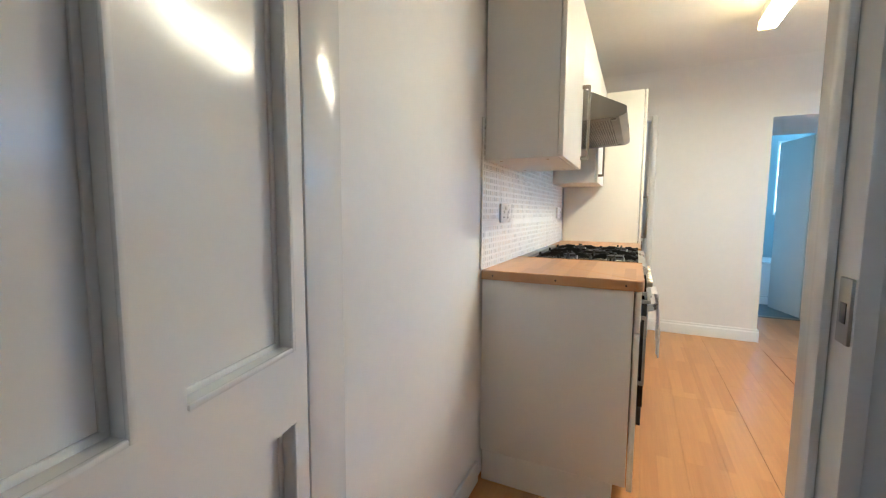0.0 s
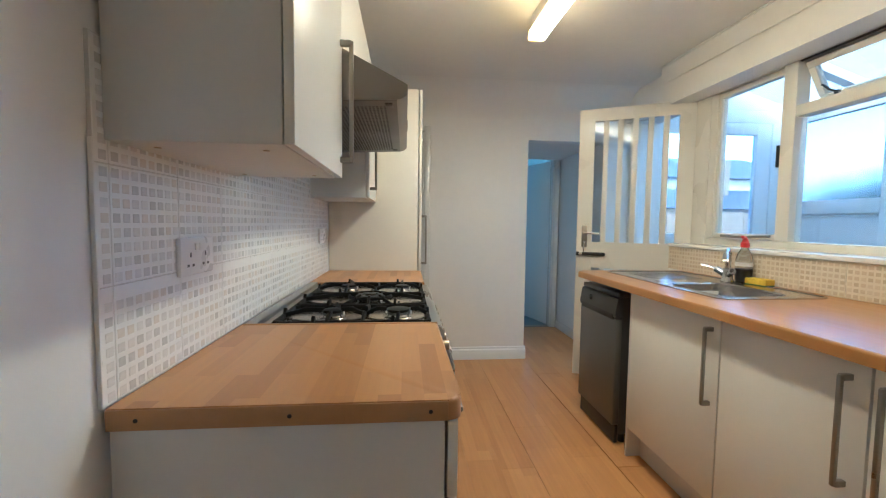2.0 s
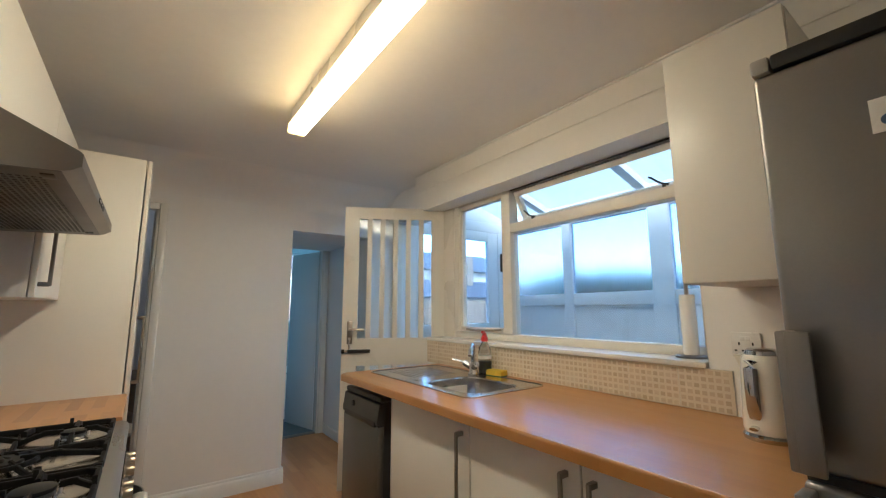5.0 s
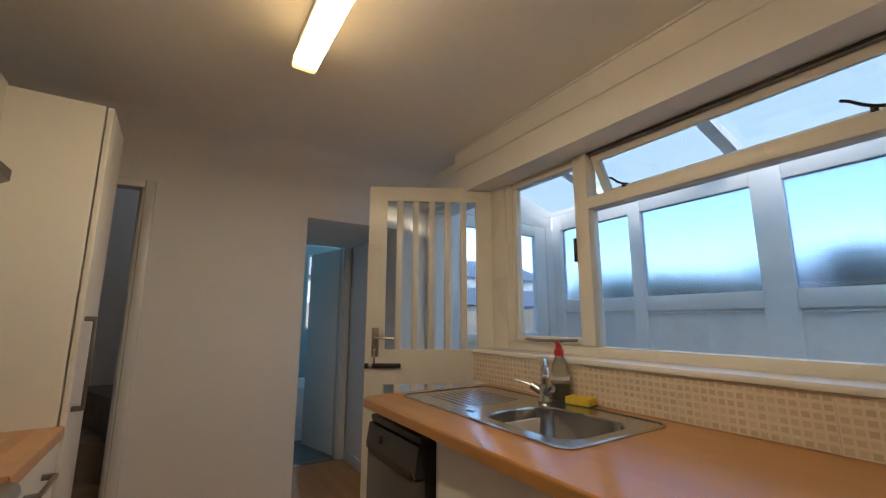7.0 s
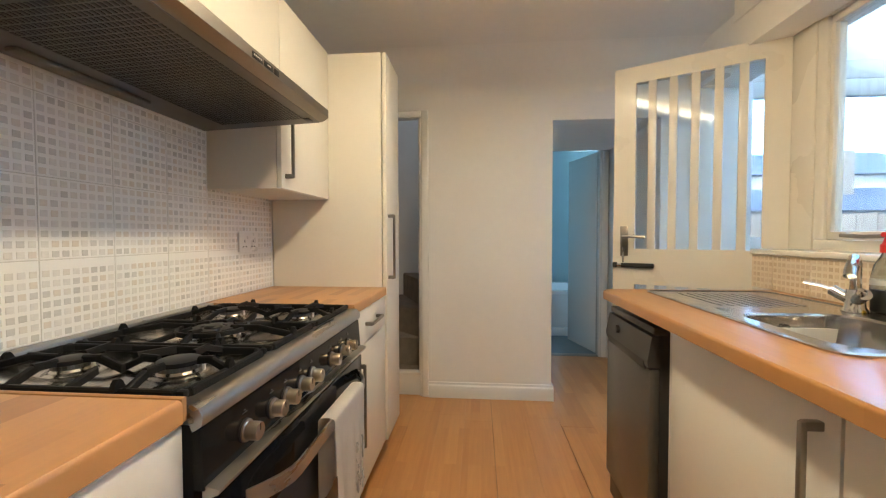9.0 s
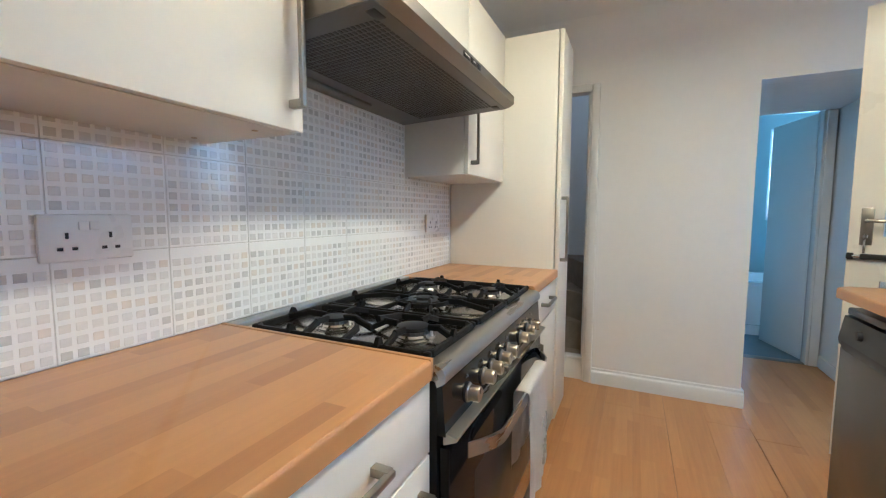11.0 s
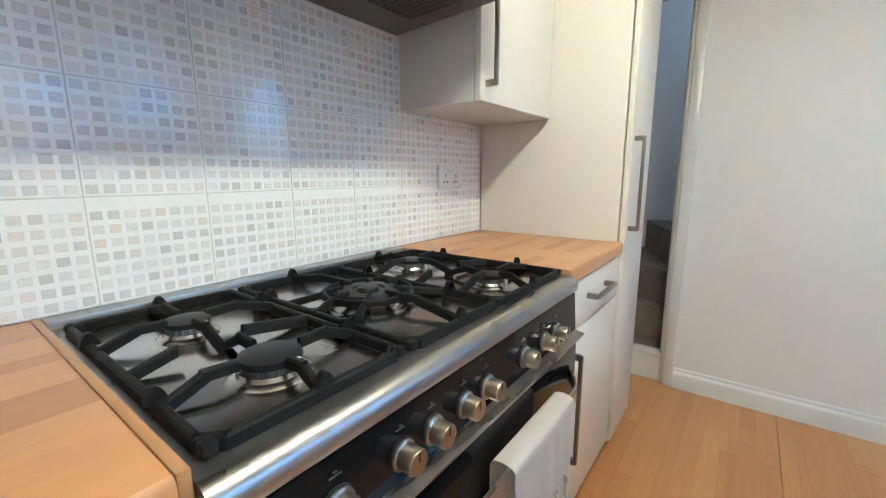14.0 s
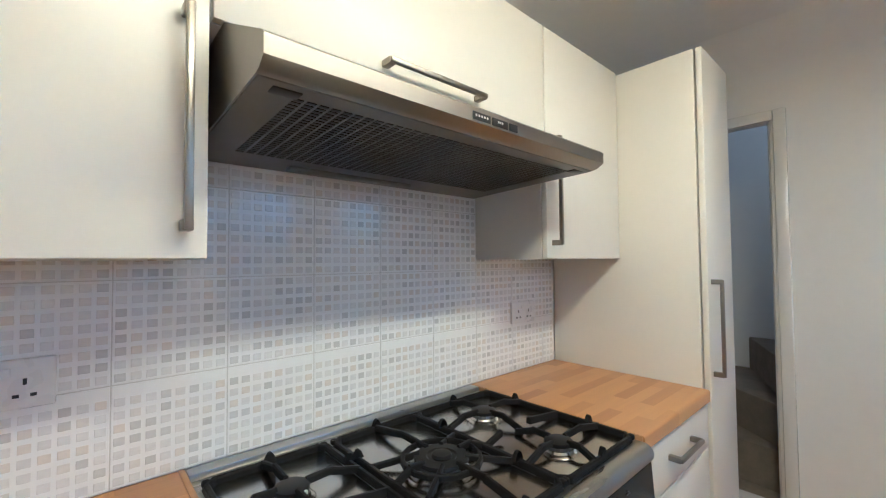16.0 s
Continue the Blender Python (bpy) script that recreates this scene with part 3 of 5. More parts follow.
def ray_out(a):
    c, s = math.cos(radians(a)), math.sin(radians(a))
    k = min((piv[0] + 0.62) / -c if c < -1e-6 else 9, (0.98 - piv[0]) / c if c > 1e-6 else 9, (5.62 - piv[1]) / s if s > 1e-6 else 9)
    return (piv[0] + c * k, piv[1] + s * k)


for i, (a0, a1) in enumerate(((172, 138), (140, 110), (112, 84), (86, 58), (60, 20))):
    z = 0.165 + 0.215 * (i + 1)
    p0, p1 = ray_out(a0), ray_out(a1)
    pts = [piv, p1]
    if p1[1] > 5.61 and p0[0] < -0.61:
        pts.append((-0.62, 5.62))
    if p1[0] > 0.97 and p0[1] > 5.61:
        pts.append((0.98, 5.62))
    pts.append(p0)
    bm = prism(B(), pts, "z", 0.1, z)
    edges = [e for e in bm.edges if all(v.co.z > z - 0.001 for v in e.verts)]
    bmesh.ops.bevel(bm, geom=edges, offset=0.015, segments=3, profile=0.5, affect="EDGES")
    part("tread", bm, CARPET, st)
part("newel", bx(0.178, 0.236, 4.72, 4.80, 0.16, 0.95, 0.006), GLOSS, st, "white painted newel post")

# ---- unseen window added behind the start to brighten the hall doorway ----
wh = thing("hall_fill_window", (0.2, -1.66, 1.40), "added unseen window that lets fill daylight into the hall", "window", kind="structure")
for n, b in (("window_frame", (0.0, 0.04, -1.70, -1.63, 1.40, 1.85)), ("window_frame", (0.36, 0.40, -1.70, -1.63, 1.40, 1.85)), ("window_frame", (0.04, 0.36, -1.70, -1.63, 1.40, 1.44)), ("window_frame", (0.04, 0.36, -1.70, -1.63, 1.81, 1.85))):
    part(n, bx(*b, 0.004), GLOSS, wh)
part("pane", bx(0.038, 0.362, -1.668, -1.664, 1.438, 1.812), HALLTINT, wh, "warm grey tinted glass of the added window", smooth=False).visible_shadow = False

# ---- kitchen window ----
def kitchen_window():
    w = thing("window_1", (2.12, 2.7, 1.1), "cream painted timber kitchen window with a tilted top light", "window", kind="structure")
    x0, x1 = 2.09, 2.16
    y0, y1 = 1.83, 3.606

    def bar(name, *b):
        return part(name, bx(*b, 0.006), FRAME, w)
    bar("window_frame", x0, x1, y0, y1, 1.10, 1.150)
    bar("window_frame", x0, x1, y0, y1, 2.095, 2.15)
    bar("window_frame", x0, x1, y1 - 0.055, y1, 1.150, 2.095)
    bar("window_frame", x0, x1, y0, y0 + 0.07, 1.150, 2.095)
    bar("mullion", x0 - 0.01, x1, 2.995, 3.075, 1.150, 2.095)
    bar("transom", x0 - 0.012, x1, y0 + 0.07, 2.995, 1.805, 1.865)
    c = part("side_casement", box(box(box(box(B(), x0 + 0.012, x1 - 0.01, 3.078, 3.55, 1.152, 1.185, 0.004), x0 + 0.012, x1 - 0.01, 3.078, 3.55, 2.06, 2.093, 0.004), x0 + 0.012, x1 - 0.01, 3.078, 3.092, 1.185, 2.06, 0.003), x0 + 0.012, x1 - 0.01, 3.53, 3.55, 1.185, 2.06, 0.003), FRAME, w)
    glasses = [part("pane", bx(2.118, 2.122, 3.09, 3.532, 1.18, 2.065), CLEAR, w, "clear window glass", smooth=False),
               part("pane", bx(2.118, 2.122, y0 + 0.06, 2.998, 1.145, 1.81), CLEAR, w, "clear window glass", smooth=False)]
    # top light, hung at its upper edge and pushed out
    t = part("top_light", B(), FRAME, w, "top light tilted outwards")
    bm = B()
    h, ya, yb = 0.225, y0 + 0.075, 2.99
    box(bm, -0.02, 0.02, ya, yb, -0.035, 0, 0.004)
    box(bm, -0.02, 0.02, ya, yb, -h, -h + 0.035, 0.004)
    box(bm, -0.02, 0.02, ya, ya + 0.035, -h + 0.035, -0.035, 0.004)
    box(bm, -0.02, 0.02, yb - 0.035, yb, -h + 0.035, -0.035, 0.004)
    bmesh.ops.recalc_face_normals(bm, faces=bm.faces[:])
    m = Matrix.Translation((2.13, 0, 2.09)) @ Matrix.Rotation(radians(-28), 4, "Y")
    bm.transform(m)
    bm.transform(Matrix.Translation(-origin_of(w)))
    bm.to_mesh(t.data)
    bm.free()
    bm = box(B(), -0.002, 0.002, ya + 0.03, yb - 0.03, -h + 0.03, -0.03)
    bm.transform(m)
    glasses.append(part("pane", bm, CLEAR, t, "clear window glass", smooth=False))
    for g in glasses:
        g.visible_shadow = False
    for y in (2.785, 1.990):
        bm = sweep(B(), [(2.074, y - 0.012, 1.870), (2.070, y + 0.008, 1.876), (2.066, y + 0.032, 1.890), (2.070, y + 0.058, 1.914), (2.078, y + 0.076, 1.926)], 0.0075, 10, 0.005)
        cyl(bm, (2.082, y + 0.012, 1.864), (2.082, y + 0.012, 1.882), 0.009, seg=14)
        part("window_stay", bm, BLACK, w, "black metal window stay")
    part("window_catch", box(B(), 2.072, 2.090, 3.074, 3.088, 1.555, 1.675, 0.004), BLACK, w, "black window catch")
    # black strip stands for the shade in the gap above the sash
    part("gap_shade_strip", bx(2.086, 2.1005, 1.90, 2.992, 2.088, 2.0945, 0.001), BLACK, w, "black strip for the shaded gap over the top light")
    bm = sweep(B(), [(2.078, 3.10, 1.175), (2.07, 3.2, 1.168), (2.065, 3.34, 1.165), (2.07, 3.44, 1.17)], 0.008)
    part("casement_stay", bm, NICKEL, w, "dull metal casement stay")
    part("window_sill", bx(XR - 0.022, 2.12, 1.832, 3.740, 1.083, 1.107, 0.006), GLOSS, w, "white gloss window sill")
    return w


kitchen_window()

# ---- lean-to outside the window ----
LX, LY = 3.60, 4.60
solo("floor_lean_to", bx(2.25, LX + 0.1, 0.6, LY + 0.1, -0.2, -0.06), CONCRETE, "grey concrete lean-to floor", "floor", kind="structure", smooth=False)
wall("wall_lean_to_near", (2.25, LX, 0.55, 0.65, -0.1, 2.6), m=UPVC, label="white panelled end of the lean-to")
wall("wall_house_outside", (2.25, 2.36, 0.65, 3.745, -0.1, 1.08), (2.25, 2.36, 0.65, 1.83, 1.08, 2.15), (2.25, 2.36, 0.65, LY, 2.16, 2.80), label="white painted outer wall of the house")
lw = thing("lean_to_glazing", (LX, 2.5, 0), "white plastic lean-to frame with obscured panes", "window", kind="structure")
edges_y = [(LY, 4.49), (3.755, 3.65), (2.86, 2.685), (1.89, 1.73), (0.90, 0.65)]
for a, b in edges_y:
    part("mullion", bx(LX, LX + 0.07, b, a, -0.1, 2.32, 0.005), UPVC, lw)
part("eaves_plate", bx(LX + 0.004, LX + 0.066, 0.66, LY, 2.322, 2.37, 0.005), UPVC, lw)
for (a0, b0), (a1, b1) in zip(edges_y, edges_y[1:]):
    part("rail", bx(LX + 0.002, LX + 0.068, a1, b0, 1.346, 1.462, 0.005), UPVC, lw)
    part("rail", bx(LX + 0.002, LX + 0.068, a1, b0, 2.165, 2.32, 0.005), UPVC, lw)
    part("panel", bx(LX + 0.025, LX + 0.05, a1, b0, -0.1, 1.346), UPVC, lw, "white lower panel", smooth=False)
    part("panel_bead", bx(LX + 0.012, LX + 0.026, a1 + 0.02, b0 - 0.02, 1.322, 1.336, 0.003), UPVC, lw)
    g = part("pane", bx(LX + 0.03, LX + 0.036, a1 - 0.003, b0 + 0.003, 1.458, 2.17), FROST, lw, "obscured glass pane", smooth=False)
    g.visible_shadow = False
le = thing("lean_to_end_door", (2.8, LY, 0), "white plastic half-glazed end door of the lean-to", "door", kind="structure")
for n, b in (("stile", (3.355, 3.50, LY + 0.002, LY + 0.06, -0.1, 2.20)), ("stile", (2.37, 2.46, LY + 0.002, LY + 0.06, -0.1, 2.20)), ("head", (2.46, 3.355, LY + 0.002, LY + 0.06, 2.092, 2.20)), ("rail", (2.46, 3.355, LY + 0.002, LY + 0.06, 1.07, 1.158)), ("fanlight_panel", (2.37, 3.6, LY + 0.004, LY + 0.058, 2.202, 2.32)), ("corner_post", (3.502, 3.66, LY - 0.006, LY + 0.058, -0.1, 2.20))):
    part(n, bx(*b, 0.005), UPVC, le)
part("panel", bx(2.46, 3.355, LY + 0.02, LY + 0.045, -0.1, 1.07), UPVC, le, smooth=False)
g = part("pane", bx(2.455, 3.36, LY + 0.03, LY + 0.035, 1.153, 2.097), TINTED, le, "clear glass pane", smooth=False)
g.visible_shadow = False
part("gable_panel", prism(B(), [(2.36, 2.322), (3.66, 2.322), (3.66, 2.362), (2.36, 2.765)], "y", LY + 0.01, LY + 0.05), UPVC, le, smooth=False)
lr = thing("roof_lean_to", (2.8, 2.5, 2.3), "pale translucent sheet roof on white rafters", "roof", kind="structure")
roof_at = lambda x: 2.72 - (x - 2.36) * 0.31
g = part("sheet", prism(B(), [(2.36, roof_at(2.36) + 0.05), (3.75, roof_at(3.75) + 0.05), (3.75, roof_at(3.75) + 0.056), (2.36, roof_at(2.36) + 0.056)], "y", 0.6, LY + 0.1), POLY, lr, "translucent roof sheet", smooth=False)
g.visible_shadow = False
for y in (0.69, 1.76, 2.83, 3.91):
    part("rafter", prism(B(), [(2.36, roof_at(2.36) - 0.02), (3.70, roof_at(3.70) - 0.02), (3.70, roof_at(3.70) + 0.05), (2.36, roof_at(2.36) + 0.05)], "y", y, y + 0.08), UPVC, lr)

# ---- outside ----
def house(x, y, w, d, h, ridge, along_y, label):
    hs = thing("house", (x, y, -0.22), label, "house")
    part("wall", bx(x, x + w, y, y + d, -0.22, h), RENDERW, hs, smooth=False)
    o = 0.3
    if along_y:
        part("roof", prism(B(), [(x - o, h - 0.1), (x + w + o, h - 0.1), (x + w / 2, ridge)], "y", y - o, y + d + o), SLATE, hs, "grey slate roof", smooth=False)
    else:
        part("roof", prism(B(), [(y - o, h - 0.1), (y + d + o, h - 0.1), (y + d / 2, ridge)], "x", x - o, x + w + o), SLATE, hs, "grey slate roof", smooth=False)
    for k in range(3):
        wy = y + d * (0.2 + 0.3 * k)
        part("window", bx(x - 0.03, x + 0.02, wy, wy + 0.9, h - 1.6, h - 0.5), BGLASS, hs, "dark window")
    for k in range(2):
        wx = x + w * (0.2 + 0.4 * k)
        part("window", bx(wx, wx + 0.9, y - 0.03, y + 0.02, h - 1.6, h - 0.5), BGLASS, hs, "dark window")
    part("chimney", bx(x + w / 2 - 0.3, x + w / 2 + 0.3, y + d * 0.3, y + d * 0.3 + 0.6, h, ridge + 0.8), TIMBER, hs)
    return hs


house(15, -4, 7, 12, 2.2, 3.3, True, "pale rendered bungalow with a slate roof")
house(4.5, 14, 9, 5, 2.95, 3.95, False, "pale rendered house end with a slate roof")
house(5.2, 10.9, 7, 2.2, 1.78, 2.28, False, "low pale outbuilding with a slate roof")
house(-6, 13, 8.5, 5, 2.0, 3.6, False, "low pale outbuilding with a slate roof")
fn = thing("fence", (6.5, 4, -0.22), "weathered timber garden fence", "fence", kind="structure")
for i in range(40):
    y = -3 + i * 0.34
    part("board", bx(6.5, 6.53, y, y + 0.33, -0.22, 1.50 + 0.02 * math.sin(i * 2.3)), TIMBER, fn, smooth=False)
fe = thing("fence", (4, 10.5, -0.22), "weathered timber garden fence", "fence", kind="structure")
for i in range(36):
    x = -4 + i * 0.34
    part("board", bx(x, x + 0.33, 10.5, 10.53, -0.22, 1.60 + 0.02 * math.sin(i * 1.7)), TIMBER, fe, smooth=False)


def hedge(name, x0, x1, y0, y1, z1, n, seed):
    rng = random.Random(seed)
    vs, fs = [], []
    for i in range(n):
        x, y = rng.uniform(x0, x1), rng.uniform(y0, y1)
        z = (z1 + 0.25 * math.sin(x * 2.1 + y * 1.7)) * rng.random() ** 0.5
        s = rng.uniform(0.05, 0.11)
        a, b = rng.uniform(0, 6.28), rng.uniform(-0.8, 0.8)
        dx, dy = math.cos(a) * s, math.sin(a) * s
        k = len(vs)
        vs += [(x - dx, y - dy, z), (x + dy * 0.5, y - dx * 0.5, z + b * s), (x + dx, y + dy, z + s * 0.5), (x - dy * 0.5, y + dx * 0.5, z - b * s)]
        fs.append((k, k + 1, k + 2, k + 3))
    me = bpy.data.meshes.new(name)
    me.from_pydata(vs, [], fs)
    me.materials.append(LEAF)
    return tagged(new(name, me), "dark green garden hedge along the fence", "hedge", kind="stuff")


hedge("hedge", 7.0, 8.2, -2, 3.4, 1.9, 8000, 3)
hedge("hedge", 7.2, 8.6, 4.4, 7.4, 1.85, 6000, 8)


# ---- kitchen things ----
def handle(parent, x, y, z, length, axis, out, m=None):
    """A square-ended bar handle; x, y, z: its middle on the door's face."""
    bm = B()
    h, o = length / 2, 0.032 * out
    if axis == "z":
        box(bm, x + o - 0.006, x + o + 0.006, y - 0.006, y + 0.006, z - h, z + h, 0.003)
        for s in (-1, 1):
            box(bm, min(x, x + o), max(x, x + o) + 0.0, y - 0.0075, y + 0.0075, z + s * (h - 0.007) - 0.0085, z + s * (h - 0.007) + 0.0085, 0.002)
    else:
        box(bm, x + o - 0.006, x + o + 0.006, y - h, y + h, z - 0.006, z + 0.006, 0.003)
        for s in (-1, 1):
            box(bm, min(x, x + o), max(x, x + o), y + s * (h - 0.007) - 0.0085, y + s * (h - 0.007) + 0.0085, z - 0.0075, z + 0.0075, 0.002)
    return part("handle", bm, m or NICKEL, parent, "brushed metal bar handle")


def base_unit(y0, y1, hinge_y, label):
    u = thing("base_cabinet", (-0.16, (y0 + y1) / 2, 0), label, "cabinet", "base cabinets by the cooker")
    part("body", bx(-0.447, 0.122, y0, y1, 0.135, 0.871, 0.0015), CARCASS, u)
    part("plinth", bx(-0.44, 0.075, y0 + 0.004, y1 - 0.002, 0.0, 0.132, 0.001), CARCASS, u)
    d = part("drawer_front", bx(0.127, 0.146, y0 + 0.001, y1 - 0.002, 0.722, 0.866, 0.002), UNIT, u)
    handle(d, 0.145, (y0 + y1) / 2, 0.80, 0.19, "y", 1)
    d = part("door", bx(0.127, 0.146, y0 + 0.001, y1 - 0.002, 0.122, 0.717, 0.002), UNIT, u)
    handle(d, 0.145, hinge_y, 0.50, 0.33, "z", 1)
    return u


base_unit(1.722, 2.284, 2.238, "cream base cabinet with a drawer, open pale end panel")
base_unit(3.170, 3.702, 3.222, "cream base cabinet with a drawer beside the cooker")

t = thing("tall_cabinet", (-0.15, 3.86, 0), "tall cream larder cabinet with one long door", "cabinet")
part("body", bx(-0.447, 0.130, 3.706, 4.018, 0.135, 2.092, 0.0015), UNIT, t)
part("plinth", bx(-0.44, 0.075, 3.71, 4.012, 0.0, 0.133, 0.001), UNIT, t)
d = part("door", bx(0.136, 0.156, 3.708, 4.018, 0.115, 2.092, 0.003), UNIT, t)
handle(d, 0.155, 3.745, 1.115, 0.33, "z", 1)


def wall_unit(x_front, x_back, y0, y1, z0, z1, label, group=""):
    u = thing("wall_cabinet", ((x_front + x_back) / 2, (y0 + y1) / 2, z0), label, "cabinet", group)
    s = 1 if x_front > x_back else -1
    a, b = sorted((x_back, x_front - s * 0.021))
    part("body", bx(a, b, y0, y1, z0, z1, 0.0015), CARCASS, u)
    a, b = sorted((x_front - s * 0.0185, x_front))
    d = part("door", bx(a, b, y0 + 0.0015, y1 - 0.0015, z0 + 0.001, z1, 0.002), UNIT, u)
    return u, d


G = "wall cabinets over the cooker run"
u, d = wall_unit(-0.142, -0.448, 1.737, 2.265, 1.357, 2.098, "cream wall cabinet with a long bar handle", G)
handle(d, -0.142, 2.232, 1.573, 0.345, "z", 1)
part("bottom_edge", bx(-0.440, -0.168, 2.2652, 2.2668, 1.3575, 1.375, 0.0004), CHIP, u, "bare tan board edge")
for x, y in ((-0.21, 1.80), (-0.40, 1.80), (-0.21, 2.2), (-0.40, 2.2)):
    part("screw_hole", cyl(B(), (x, y, 1.3555), (x, y, 1.3575), 0.006, seg=12), CHIP, u)
u, d = wall_unit(-0.142, -0.448, 2.268, 3.198, 1.748, 2.098, "wide cream wall cabinet above the cooker hood", G)
handle(d, -0.142, 2.742, 1.776, 0.30, "y", 1)
u, d = wall_unit(-0.142, -0.448, 3.201, 3.703, 1.357, 2.098, "cream wall cabinet beside the tall cabinet", G)
handle(d, -0.142, 3.235, 1.573, 0.345, "z", 1)
u, d = wall_unit(1.53, 1.934, 1.40, 1.722, 1.382, 2.137, "cream wall cabinet beside the window")


# worktops by the cooker
def worktop(name, y0, y1, label, corner):
    pts = [(-0.448, y0), (-0.448, y1), (0.153, y1), (0.153, y0)]
    if corner:
        pts = [(-0.448, y0), (-0.448, y1), (0.153, y1)] + [(0.128 + 0.025 * math.cos(radians(a)), y0 + 0.025 - 0.025 * math.sin(radians(a))) for a in range(0, 91, 15)]
    bm = prism(B(), pts, "z", 0.872, 0.91)
    es = [e for e in bm.edges if e.verts[0].co.z > 0.909 and e.verts[1].co.z > 0.909 and max(e.verts[0].co.x, e.verts[1].co.x) > 0.1 and min(e.verts[0].co.x, e.verts[1].co.x) > 0.1]
    bmesh.ops.bevel(bm, geom=es, offset=0.008, segments=3, profile=0.5, affect="EDGES")
    w = thing(name, (-0.15, (y0 + y1) / 2, 0.872), label, "worktop")
    part("slab", bm, BLOCK, w)
    return w


w = worktop("worktop", 1.717, 2.275, "beech block worktop with a screwed end strip", True)
part("cooker_side_strip", bx(-0.446, 0.1515, 2.2755, 2.2875, 0.8725, 0.9125, 0.0025), EDGE, w, "tan edging strip")
part("end_strip", bx(-0.448, 0.126, 1.7135, 1.7168, 0.8725, 0.908, 0.0008), EDGE, w, "tan edging strip")
for x in (-0.40, -0.15, 0.095):
    part("screw", cyl(B(), (x, 1.7139, 0.89), (x, 1.7125, 0.89), 0.0038, seg=12), BLACK, w, "dark screw head")
w = worktop("worktop", 3.170, 3.704, "short beech block worktop beside the tall cabinet", False)
part("end_strip", bx(-0.446, 0.148, 3.1665, 3.1698, 0.8725, 0.9095, 0.0008), EDGE, w, "tan edging strip")


def socket(y0, y1, z0, z1, xf, s, label):
    k = thing("socket", (xf, (y0 + y1) / 2, z0), label, "socket")
    a, b = sorted((xf, xf + s * 0.012))
    part("plate", bx(a, b, y0, y1, z0, z1, 0.004), WHITEP, k)
    xo = xf + s * 0.0115
    for c in (0.27, 0.73):
        yc = y0 + (y1 - y0) * c
        zc = (z0 + z1) / 2 - 0.008
        part("rocker", bx(min(xo, xo + s * 0.004), max(xo, xo + s * 0.004), (y0 + y1) / 2 + (-0.0165 if c < 0.5 else 0.0002), (y0 + y1) / 2 + (-0.0005 if c < 0.5 else 0.0165), zc + 0.022, zc + 0.038, 0.0015), WHITEP, k)
        for dy, dz, w, h in ((0, 0.012, 0.0052, 0.011), (-0.011, -0.012, 0.0085, 0.0058), (0.011, -0.012, 0.0085, 0.0058)):
            part("pin_hole", bx(min(xo, xo + s * 0.001), max(xo, xo + s * 0.001), yc + dy - w / 2, yc + dy + w / 2, zc + dz - h / 2, zc + dz + h / 2), BLACK, k, smooth=False)
    return k


socket(1.938, 2.086, 1.100, 1.187, -0.449, 1, "white double wall socket on the tiles")
socket(3.395, 3.543, 1.100, 1.187, -0.449, 1, "white double wall socket on the tiles")
socket(1.655, 1.745, 1.135, 1.222, 1.934, -1, "white wall socket behind the kettle")


